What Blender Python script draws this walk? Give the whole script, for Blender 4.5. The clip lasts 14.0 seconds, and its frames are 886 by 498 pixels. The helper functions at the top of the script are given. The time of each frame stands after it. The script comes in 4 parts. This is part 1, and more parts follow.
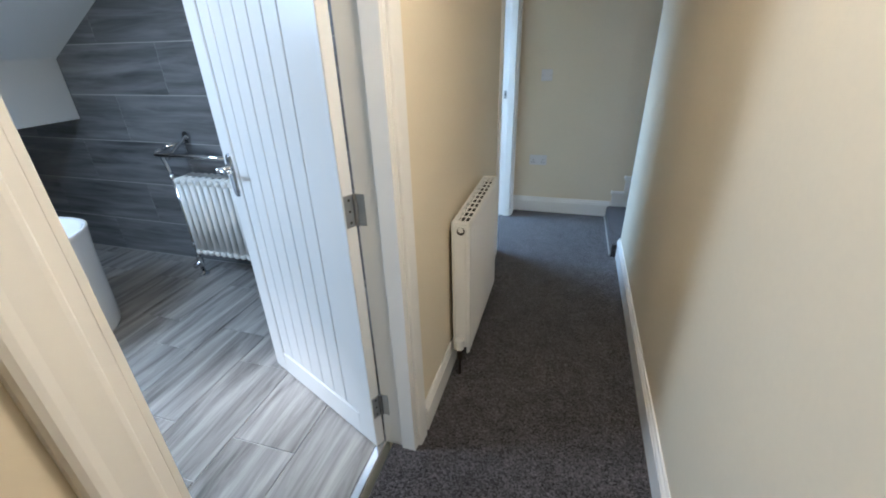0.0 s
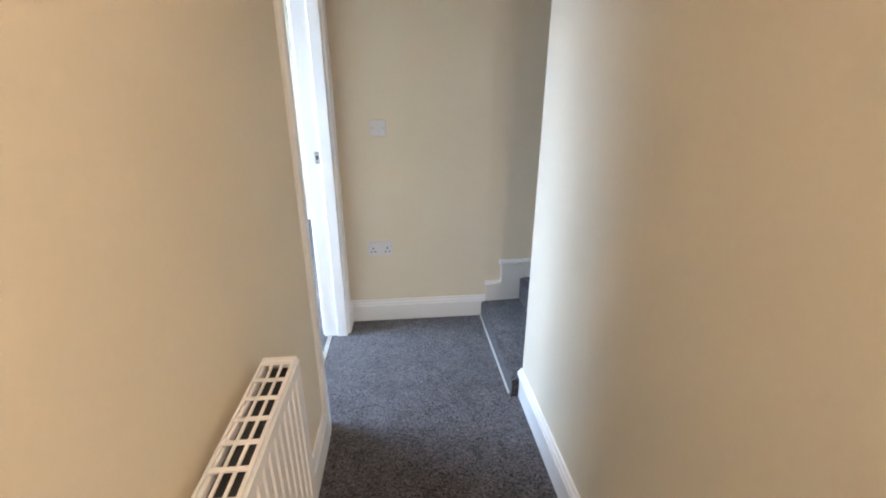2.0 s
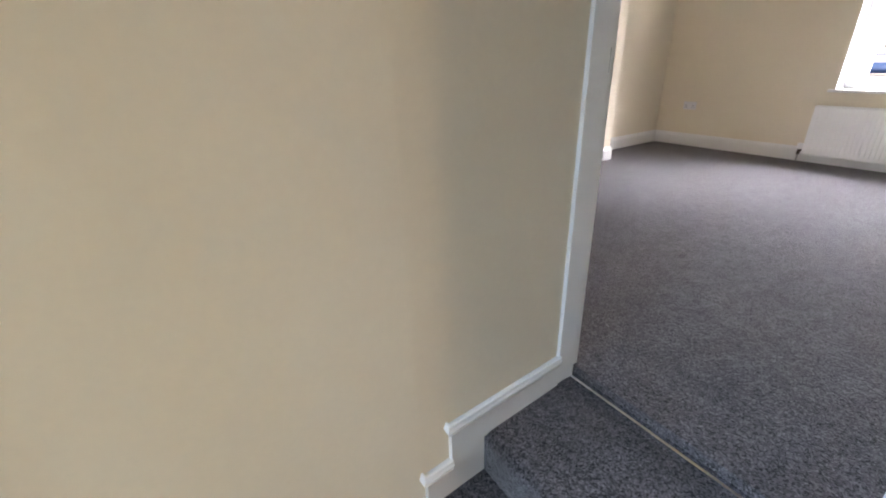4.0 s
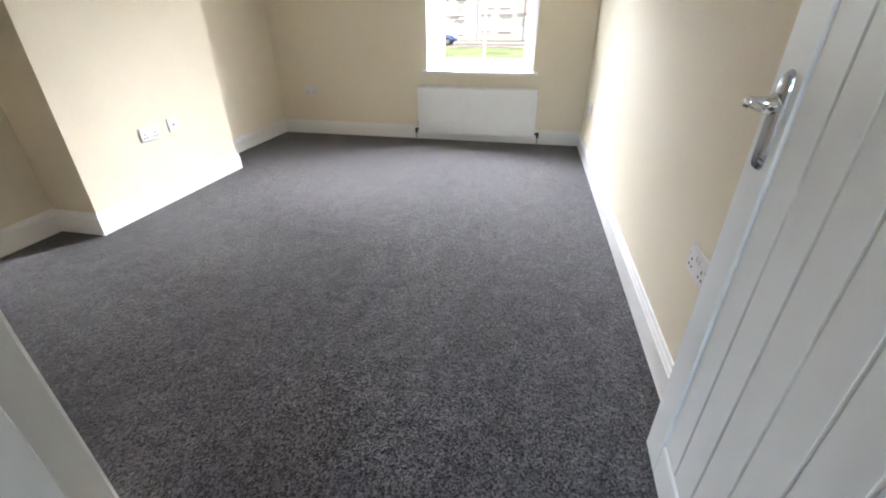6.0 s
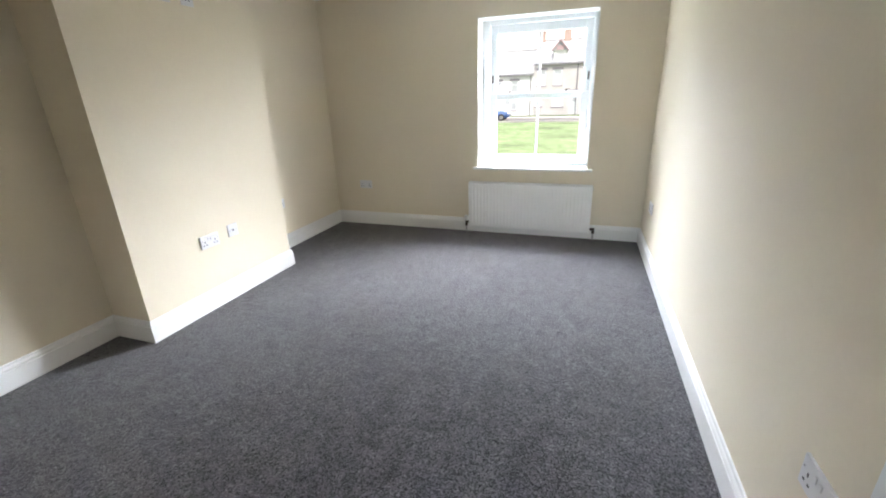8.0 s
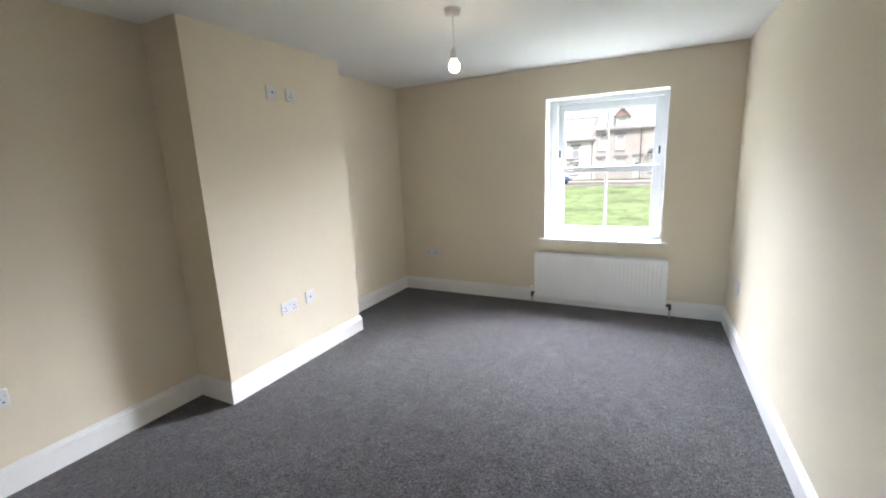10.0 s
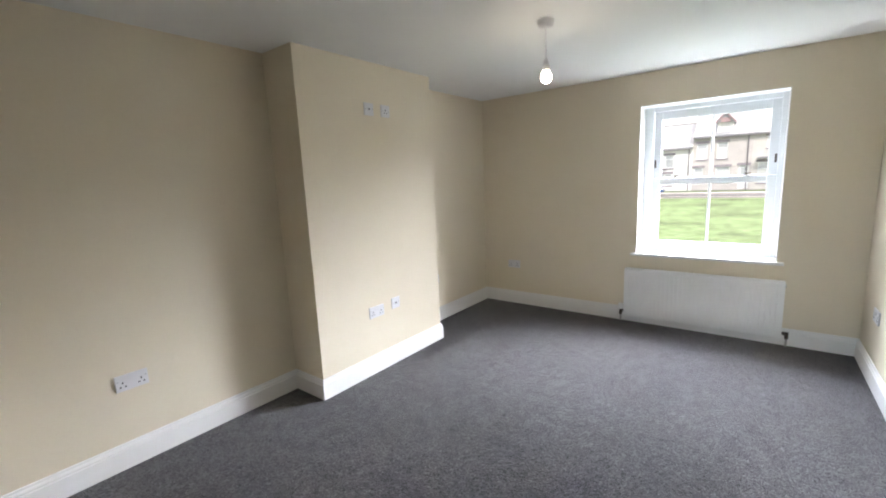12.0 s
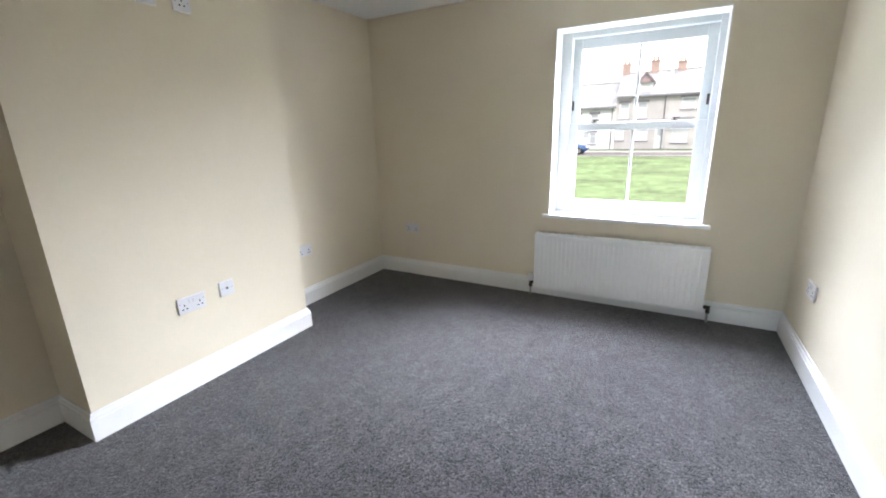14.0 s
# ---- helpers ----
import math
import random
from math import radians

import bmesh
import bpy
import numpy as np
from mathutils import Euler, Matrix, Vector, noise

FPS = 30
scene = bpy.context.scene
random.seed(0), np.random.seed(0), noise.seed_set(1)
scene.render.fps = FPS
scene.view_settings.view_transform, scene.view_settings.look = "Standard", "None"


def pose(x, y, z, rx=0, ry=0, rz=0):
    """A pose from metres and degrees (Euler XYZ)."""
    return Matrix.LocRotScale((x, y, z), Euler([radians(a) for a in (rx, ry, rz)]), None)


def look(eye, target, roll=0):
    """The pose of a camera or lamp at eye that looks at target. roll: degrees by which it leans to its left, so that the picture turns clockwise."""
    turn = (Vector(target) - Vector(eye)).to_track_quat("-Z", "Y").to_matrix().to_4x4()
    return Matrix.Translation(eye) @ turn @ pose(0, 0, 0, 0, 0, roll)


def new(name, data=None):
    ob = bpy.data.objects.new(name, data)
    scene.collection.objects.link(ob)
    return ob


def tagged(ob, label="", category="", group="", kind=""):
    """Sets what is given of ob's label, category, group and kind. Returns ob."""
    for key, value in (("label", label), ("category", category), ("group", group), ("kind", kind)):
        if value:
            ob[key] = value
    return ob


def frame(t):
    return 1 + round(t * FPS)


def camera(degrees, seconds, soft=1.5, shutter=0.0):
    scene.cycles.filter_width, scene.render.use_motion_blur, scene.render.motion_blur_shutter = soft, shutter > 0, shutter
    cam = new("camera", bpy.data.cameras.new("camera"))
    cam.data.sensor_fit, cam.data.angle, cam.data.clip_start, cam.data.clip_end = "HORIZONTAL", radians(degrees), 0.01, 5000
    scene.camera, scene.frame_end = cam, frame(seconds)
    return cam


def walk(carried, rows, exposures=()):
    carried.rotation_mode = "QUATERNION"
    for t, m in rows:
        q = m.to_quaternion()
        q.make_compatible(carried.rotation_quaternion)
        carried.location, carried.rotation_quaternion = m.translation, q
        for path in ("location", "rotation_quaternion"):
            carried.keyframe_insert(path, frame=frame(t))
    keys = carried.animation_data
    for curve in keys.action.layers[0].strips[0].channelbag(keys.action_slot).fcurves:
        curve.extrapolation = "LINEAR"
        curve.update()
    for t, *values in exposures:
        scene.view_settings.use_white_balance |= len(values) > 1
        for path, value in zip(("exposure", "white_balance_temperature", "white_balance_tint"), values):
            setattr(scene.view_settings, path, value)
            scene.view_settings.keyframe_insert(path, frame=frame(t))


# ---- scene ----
cam = camera(93.3, 14.0, 1.9)
PATH = [
    (0, (-0.382, -3.696, 1.443), (-0.908, -1.989, 0.544), -1.7),
    (0.5, (-0.486, -3.459, 1.431), (-0.629, -1.688, 0.512), -0.6),
    (1, (-0.499, -3.232, 1.381), (-0.48, -1.471, 0.433), -0.4),
    (1.5, (-0.446, -2.83, 1.282), (-0.412, -0.956, 0.584), 0.1),
    (2, (-0.486, -2.353, 1.325), (-0.303, -0.485, 0.635), 0.1),
    (2.5, (-0.453, -1.889, 1.331), (-0.253, -0.035, 0.608), 0.3),
    (3, (-0.432, -1.465, 1.344), (-0.19, 0.385, 0.623), 0.2),
    (3.5, (-0.452, -1.063, 1.315), (0.106, 0.697, 0.545), -0.7),
    (4, (-0.354, -0.728, 1.296), (0.618, 0.816, 0.477), -2.0),
    (4.2, (-0.291, -0.613, 1.3), (0.88, 0.772, 0.457), -2.0),
    (6.3, (0.624, -0.307, 1.442), (2.345, 0.029, 0.48), -0.2),
    (6.5, (0.68, -0.295, 1.488), (2.406, 0.053, 0.54), -0.5),
    (7, (0.741, -0.291, 1.549), (2.487, 0.13, 0.669), -1.2),
    (7.5, (0.767, -0.289, 1.586), (2.53, 0.239, 0.803), -1.6),
    (8, (0.774, -0.291, 1.609), (2.547, 0.333, 0.927), -1.9),
    (10.3, (0.743, -0.214, 1.707), (2.47, 0.727, 1.345), -2.3),
    (10.5, (0.741, -0.205, 1.707), (2.449, 0.775, 1.358), -2.3),
    (11, (0.729, -0.195, 1.706), (2.382, 0.883, 1.38), -2.4),
    (11.5, (0.718, -0.186, 1.706), (2.318, 0.97, 1.386), -2.5),
    (12, (0.713, -0.194, 1.708), (2.269, 1.019, 1.378), -2.6),
    (12.5, (0.723, -0.158, 1.699), (2.255, 1.076, 1.34), -2.6),
    (13, (0.865, -0.131, 1.634), (2.399, 1.089, 1.233), -2.7),
    (13.5, (1.196, -0.127, 1.607), (2.722, 1.084, 1.155), -2.3),
    (14, (1.628, -0.093, 1.585), (3.311, 0.844, 1.048), -1.5),
]

# ---------- light ----------
EXPOSURES = [(0.0, 2.9, 5850, 14), (0.5, 2.85, 6500, 16), (1.0, 2.9, 6900, 19), (1.5, 3.28, 7000, 22), (2.0, 3.55, 6850, 25), (2.5, 3.45, 6750, 24), (3.0, 3.05, 7200, 23),
             (3.5, 3.1, 7350, 25), (4.2, 3.7, 7300, 24), (6.3, 3.65, 7150, 15), (8.0, 3.5, 6900, 14), (10.5, 3.33, 6900, 16), (12.5, 3.33, 6900, 16), (13.2, 3.3, 6850, 16), (14.0, 3.28, 6700, 15)]
walk(cam, [(t, look(eye, target, roll)) for t, eye, target, roll in PATH], EXPOSURES)

world = bpy.data.worlds.new("world")
scene.world = world
world.use_nodes = True
wt = world.node_tree
sky = wt.nodes.new("ShaderNodeTexSky")
sky.sky_type, sky.sun_disc = "NISHITA", False
sky.sun_elevation, sky.sun_rotation = radians(48), radians(120)
sky.air_density, sky.dust_density, sky.ozone_density = 1.0, 6.0, 0.6
hsv = wt.nodes.new("ShaderNodeHueSaturation")
hsv.inputs["Saturation"].default_value = 0.45
wt.links.new(sky.outputs[0], hsv.inputs["Color"])
wt.links.new(hsv.outputs[0], wt.nodes["Background"].inputs["Color"])
wt.nodes["Background"].inputs["Strength"].default_value = 0.072


def lamp(name, kind, m, energy, color, **more):
    data = bpy.data.lights.new(name, kind)
    data.energy, data.color = energy, color
    for key, value in more.items():
        if key == "size":
            data.size = value
        elif key == "size_y":
            data.shape, data.size_y = "RECTANGLE", value
        elif key == "radius":
            data.shadow_soft_size = value
        elif key == "angle":
            data.angle = value
    ob = new(name, data)
    ob.matrix_world = m
    return ob


# overcast sun, high over the back of the house
lamp("sun", "SUN", look((0, 0, 20), (9, 5, 8)), 0.50, (1.0, 0.97, 0.92), angle=radians(14))
# added lamps for the sky: front window, high and low; two assumed roof windows
lamp("window_daylight", "AREA", look((9.15, 0.1, 5.32), (4.9, 0.2, 1.35)), 960, (0.71, 0.835, 1.0), size=8.0, size_y=5.1)
lamp("window_daylight_low", "AREA", look((9.6, -4.3, 4.3), (4.9, 0.2, 1.6)), 270, (0.76, 0.865, 1.0), size=5.4, size_y=3.6)
lamp("bathroom_daylight", "AREA", look((-2.86, -3.27, 1.80), (-1.9, -3.2, 0.5)), 4.9, (0.58, 0.81, 1.0), size=0.56, size_y=0.56)
lamp("bedroom_daylight", "AREA", look((-2.32, -0.30, 1.93), (-2.25, 0.25, 0.0)), 24, (0.44, 0.71, 1.0), size=0.7, size_y=0.9)


# ---------- mesh helpers ----------
def link(name, bm, mat, parent=None, smooth=False):
    bmesh.ops.recalc_face_normals(bm, faces=bm.faces)
    me = bpy.data.meshes.new(name)
    bm.to_mesh(me)
    bm.free()
    me.materials.append(mat)
    if smooth:
        for p in me.polygons:
            p.use_smooth = True
    ob = new(name, me)
    ob.parent = parent
    return ob


def part(name, bm, mat, parent, label="", smooth=False):
    return tagged(link(name, bm, mat, parent, smooth), label)


def structure(name, bm, mat, label, category):
    return tagged(link(name, bm, mat), label, category, kind="structure")


def thing(name, label, category, m=None, group="", kind=""):
    ob = tagged(new(name), label, category, group, kind)
    ob.empty_display_size = 0.1
    if m is not None:
        ob.matrix_basis = m
    return ob


def add_box(bm, x0, y0, z0, x1, y1, z1, bevel=0.0, segments=1):
    start = len(bm.verts)
    res = bmesh.ops.create_cube(bm, size=1.0)
    vs = res["verts"]
    for v in vs:
        v.co = Vector((x0 + (v.co.x + 0.5) * (x1 - x0), y0 + (v.co.y + 0.5) * (y1 - y0), z0 + (v.co.z + 0.5) * (z1 - z0)))
    if bevel > 0:
        edges = list({e for v in vs for e in v.link_edges})
        bmesh.ops.bevel(bm, geom=edges, offset=bevel, segments=segments, affect="EDGES", profile=0.5)
    return bm


def box(x0, y0, z0, x1, y1, z1, bevel=0.0, segments=1):
    return add_box(bmesh.new(), x0, y0, z0, x1, y1, z1, bevel, segments)


def add_cyl(bm, a, b, r0, r1=None, seg=16, caps=True):
    a, b = Vector(a), Vector(b)
    d = b - a
    m = Matrix.Translation((a + b) / 2) @ d.to_track_quat("Z", "Y").to_matrix().to_4x4()
    bmesh.ops.create_cone(bm, cap_ends=caps, segments=seg, radius1=r0, radius2=r0 if r1 is None else r1, depth=d.length, matrix=m)
    return bm


def cyl(a, b, r0, r1=None, seg=16):
    return add_cyl(bmesh.new(), a, b, r0, r1, seg)


def add_ball(bm, c, r, sx=1, sy=1, sz=1, seg=16):
    bmesh.ops.create_uvsphere(bm, u_segments=seg, v_segments=seg // 2 + 2, radius=r,
                              matrix=Matrix.Translation(c) @ Matrix.Diagonal((sx, sy, sz, 1)))
    return bm


def sweep(bm, pts, profile, n, caps=True):
    """Sweeps a closed profile (a, b) along pts: a to the left of the way in the plane across n, b along n; corners are mitred."""
    n = Vector(n)
    pts = [Vector(p) for p in pts]
    lefts = [n.cross((q - p).normalized()) for p, q in zip(pts, pts[1:])]
    rings = []
    for i, p in enumerate(pts):
        l0 = lefts[max(i - 1, 0)]
        l1 = lefts[min(i, len(lefts) - 1)]
        m = (l0 + l1) / (1 + l0.dot(l1))
        rings.append([bm.verts.new(p + m * a + n * b) for a, b in profile])
    k = len(profile)
    for r0, r1 in zip(rings, rings[1:]):
        for i in range(k):
            bm.faces.new((r0[i], r0[(i + 1) % k], r1[(i + 1) % k], r1[i]))
    if caps:
        bm.faces.new(rings[0])
        bm.faces.new(rings[-1][::-1])
    return bm


def lathe(bm, profile, seg=24, m=Matrix.Identity(4)):
    """Turns (radius, z) points about z."""
    rings = [[bm.verts.new(m @ Vector((r * math.cos(2 * math.pi * i / seg), r * math.sin(2 * math.pi * i / seg), z))) for i in range(seg)] for r, z in profile]
    for r0, r1 in zip(rings, rings[1:]):
        for i in range(seg):
            bm.faces.new((r0[i], r0[(i + 1) % seg], r1[(i + 1) % seg], r1[i]))
    bm.faces.new(rings[0][::-1])
    bm.faces.new(rings[-1])
    return bm


def tube(bm, pts, radii, seg=14, flat=1.0):
    """A round bar along pts with a radius at each, rounded off at the ends."""
    pts = [Vector(p) for p in pts]
    rings = []
    for i, (p, r) in enumerate(zip(pts, radii)):
        d = (pts[min(i + 1, len(pts) - 1)] - pts[max(i - 1, 0)]).normalized()
        u = d.cross(Vector((0, 0, 1)))
        u = u.normalized() if u.length > 1e-3 else Vector((1, 0, 0))
        w = u.cross(d)
        rings.append([bm.verts.new(p + u * (r * math.cos(2 * math.pi * k / seg)) + w * (r * flat * math.sin(2 * math.pi * k / seg))) for k in range(seg)])
    for a, b in zip(rings, rings[1:]):
        for k in range(seg):
            bm.faces.new((a[k], a[(k + 1) % seg], b[(k + 1) % seg], b[k]))
    bm.faces.new(rings[0][::-1])
    bm.faces.new(rings[-1])
    return bm


def wall_mesh(axis, at0, at1, a0, a1, z0, z1, holes=()):
    """A wall that runs along axis ('x' or 'y') from a0 to a1, at0..at1 thick, with holes (a, a, z, z) through it."""
    us = sorted({a0, a1, *[h[0] for h in holes], *[h[1] for h in holes]})
    zs = sorted({z0, z1, *[h[2] for h in holes], *[h[3] for h in holes]})
    us, zs = [u for u in us if a0 <= u <= a1], [z for z in zs if z0 <= z <= z1]
    solid = lambda i, j: (0 <= i < len(us) - 1 and 0 <= j < len(zs) - 1 and
                          not any(h[0] < (us[i] + us[i + 1]) / 2 < h[1] and h[2] < (zs[j] + zs[j + 1]) / 2 < h[3] for h in holes))
    bm = bmesh.new()
    seen = {}

    def vert(u, t, z):
        key = (u, t, z)
        if key not in seen:
            seen[key] = bm.verts.new((u, t, z) if axis == "x" else (t, u, z))
        return seen[key]
    for i in range(len(us) - 1):
        for j in range(len(zs) - 1):
            if not solid(i, j):
                continue
            u0, u1, w0, w1 = us[i], us[i + 1], zs[j], zs[j + 1]
            for t in (at0, at1):
                bm.faces.new((vert(u0, t, w0), vert(u1, t, w0), vert(u1, t, w1), vert(u0, t, w1)))
            for di, dj, (p, q) in ((-1, 0, ((u0, w0), (u0, w1))), (1, 0, ((u1, w0), (u1, w1))), (0, -1, ((u0, w0), (u1, w0))), (0, 1, ((u0, w1), (u1, w1)))):
                if not solid(i + di, j + dj):
                    bm.faces.new((vert(p[0], at0, p[1]), vert(q[0], at0, q[1]), vert(q[0], at1, q[1]), vert(p[0], at1, p[1])))
    return bm


# ---------- materials ----------
def material(name, color, rough=0.6, metal=0.0, vary=0.06, scale=3.0, bump=0.0, bump_scale=200.0, bump_dist=0.001, fine=0.0, fine_scale=150.0, spec=0.5, coat=0.0, island=0.0, obj_rand=0.0):
    """A surface with large blotches, fine grain and a fine relief, at real size."""
    mat = bpy.data.materials.new(name)
    mat.use_nodes = True
    nt = mat.node_tree
    b = nt.nodes["Principled BSDF"]
    b.inputs["Roughness"].default_value, b.inputs["Metallic"].default_value = rough, metal
    b.inputs["Specular IOR Level"].default_value = spec
    b.inputs["Coat Weight"].default_value = coat
    tc = nt.nodes.new("ShaderNodeTexCoord")
    def grain(sc, detail):
        nz = nt.nodes.new("ShaderNodeTexNoise")
        nz.inputs["Scale"].default_value, nz.inputs["Detail"].default_value = sc, detail
        nt.links.new(tc.outputs["Object"], nz.inputs["Vector"])
        return nz
    def scaled(src, low, high):
        mr = nt.nodes.new("ShaderNodeMapRange")
        mr.inputs["From Min"].default_value, mr.inputs["From Max"].default_value = 0.25, 0.75
        mr.inputs["To Min"].default_value, mr.inputs["To Max"].default_value = low, high
        nt.links.new(src, mr.inputs["Value"])
        return mr.outputs[0]
    value = scaled(grain(scale, 4).outputs["Fac"], 1 - vary, 1 + vary)
    def times(a, c):
        mm = nt.nodes.new("ShaderNodeMath")
        mm.operation = "MULTIPLY"
        nt.links.new(a, mm.inputs[0])
        nt.links.new(c, mm.inputs[1])
        return mm.outputs[0]
    if fine:
        value = times(value, scaled(grain(fine_scale, 2).outputs["Fac"], 1 - fine, 1 + fine))
    if obj_rand:
        oi = nt.nodes.new("ShaderNodeObjectInfo")
        mr = nt.nodes.new("ShaderNodeMapRange")
        mr.inputs["To Min"].default_value, mr.inputs["To Max"].default_value = 1 - obj_rand, 1 + obj_rand
        nt.links.new(oi.outputs["Random"], mr.inputs["Value"])
        value = times(value, mr.outputs[0])
    mix = nt.nodes.new("ShaderNodeVectorMath")
    mix.operation = "SCALE"
    mix.inputs[0].default_value = color
    nt.links.new(value, mix.inputs["Scale"])
    nt.links.new(mix.outputs[0], b.inputs["Base Color"])
    if bump:
        bp = nt.nodes.new("ShaderNodeBump")
        bp.inputs["Strength"].default_value, bp.inputs["Distance"].default_value = bump, bump_dist
        nt.links.new(grain(bump_scale, 3).outputs["Fac"], bp.inputs["Height"])
        nt.links.new(bp.outputs[0], b.inputs["Normal"])
    return mat


PAINT = material("magnolia_wall_paint", (0.745, 0.662, 0.522), 0.75, vary=0.02, scale=1.3, fine=0.012, fine_scale=60, bump=0.12, bump_scale=260, bump_dist=0.0006, spec=0.3)
CEILING = material("white_ceiling_paint", (0.80, 0.80, 0.79), 0.85, vary=0.02, scale=1.1, bump=0.1, bump_scale=220, bump_dist=0.0006, spec=0.25)
GLOSS = material("white_satin_woodwork", (0.80, 0.79, 0.77), 0.32, vary=0.02, scale=2.5, bump=0.06, bump_scale=90, bump_dist=0.0006)
DOORWHITE = material("white_door_paint", (0.80, 0.81, 0.82), 0.34, vary=0.015, scale=2.0, bump=0.05, bump_scale=120, bump_dist=0.0005)
RADWHITE = material("white_radiator_enamel", (0.82, 0.815, 0.80), 0.28, vary=0.01, scale=3.0)
UPVC = material("white_window_frame", (0.66, 0.685, 0.69), 0.3, vary=0.012, scale=4.0)
PLATE = material("white_moulded_plastic", (0.70, 0.685, 0.69), 0.3, vary=0.01, scale=12)
DARK = material("dark_slot", (0.02, 0.02, 0.02), 0.7, vary=0.1)
CHROME = material("polished_chrome", (0.72, 0.73, 0.75), 0.09, 1.0, vary=0.02, scale=20)
# chrome darkened for the handle plate: dim reflections put into its colour
PLATECHROME = material("darkened_chrome_plate", (0.44, 0.46, 0.51), 0.20, 1.0, vary=0.03, scale=20)
STEEL = material("brushed_steel", (0.42, 0.41, 0.40), 0.32, 1.0, vary=0.08, scale=30)
BRASSDARK = material("dull_valve_metal", (0.10, 0.085, 0.07), 0.35, 1.0, vary=0.15, scale=60)
CERAMIC = material("white_bath_acrylic", (0.80, 0.81, 0.82), 0.12, vary=0.01, scale=4.0)


def carpet_material():
    """Grey twist pile: dark and light tufts, small clumps and broad brushed patches."""
    mat = bpy.data.materials.new("grey_twist_carpet")
    mat.use_nodes = True
    nt = mat.node_tree
    b = nt.nodes["Principled BSDF"]
    b.inputs["Roughness"].default_value, b.inputs["Specular IOR Level"].default_value = 0.95, 0.05
    b.inputs["Sheen Weight"].default_value, b.inputs["Sheen Roughness"].default_value = 0.31, 0.42
    tc = nt.nodes.new("ShaderNodeTexCoord")
    heights = []
    tuft = nt.nodes.new("ShaderNodeTexVoronoi")
    tuft.inputs["Scale"].default_value = 185.0
    nt.links.new(tc.outputs["Object"], tuft.inputs["Vector"])
    split = nt.nodes.new("ShaderNodeSeparateColor")
    nt.links.new(tuft.outputs["Color"], split.inputs[0])
    fleck = nt.nodes.new("ShaderNodeMapRange")
    fleck.inputs["To Min"].default_value, fleck.inputs["To Max"].default_value = 0.22, 1.85
    nt.links.new(split.outputs[0], fleck.inputs["Value"])
    value = fleck.outputs[0]
    for sc, detail, lo, hi, f0, f1, warp in ((230, 2, 0.70, 1.30, 0.36, 0.64, 0.0), (75, 3, 0.85, 1.17, 0.36, 0.64, 0.4), (11.0, 4, 0.82, 1.20, 0.36, 0.64, 0.7), (1.1, 3, 0.92, 1.08, 0.35, 0.65, 0.5)):
        nz = nt.nodes.new("ShaderNodeTexNoise")
        nz.inputs["Scale"].default_value, nz.inputs["Detail"].default_value, nz.inputs["Distortion"].default_value = sc, detail, warp
        nt.links.new(tc.outputs["Object"], nz.inputs["Vector"])
        mr = nt.nodes.new("ShaderNodeMapRange")
        mr.inputs["From Min"].default_value, mr.inputs["From Max"].default_value = f0, f1
        mr.inputs["To Min"].default_value, mr.inputs["To Max"].default_value = lo, hi
        nt.links.new(nz.outputs["Fac"], mr.inputs["Value"])
        heights.append(nz.outputs["Fac"])
        mm = nt.nodes.new("ShaderNodeMath")
        mm.operation = "MULTIPLY"
        nt.links.new(value, mm.inputs[0])
        nt.links.new(mr.outputs[0], mm.inputs[1])
        value = mm.outputs[0]
    col = nt.nodes.new("ShaderNodeVectorMath")
    col.operation = "SCALE"
    col.inputs[0].default_value = (0.0625, 0.0572, 0.0605)
    nt.links.new(value, col.inputs["Scale"])
    nt.links.new(col.outputs[0], b.inputs["Base Color"])
    add = nt.nodes.new("ShaderNodeMath")
    add.operation = "ADD"
    nt.links.new(heights[0], add.inputs[0])
    nt.links.new(heights[1], add.inputs[1])
    bp = nt.nodes.new("ShaderNodeBump")
    bp.inputs["Strength"].default_value, bp.inputs["Distance"].default_value = 0.9, 0.006
    nt.links.new(add.outputs[0], bp.inputs["Height"])
    nt.links.new(bp.outputs[0], b.inputs["Normal"])
    return mat


CARPET = carpet_material()


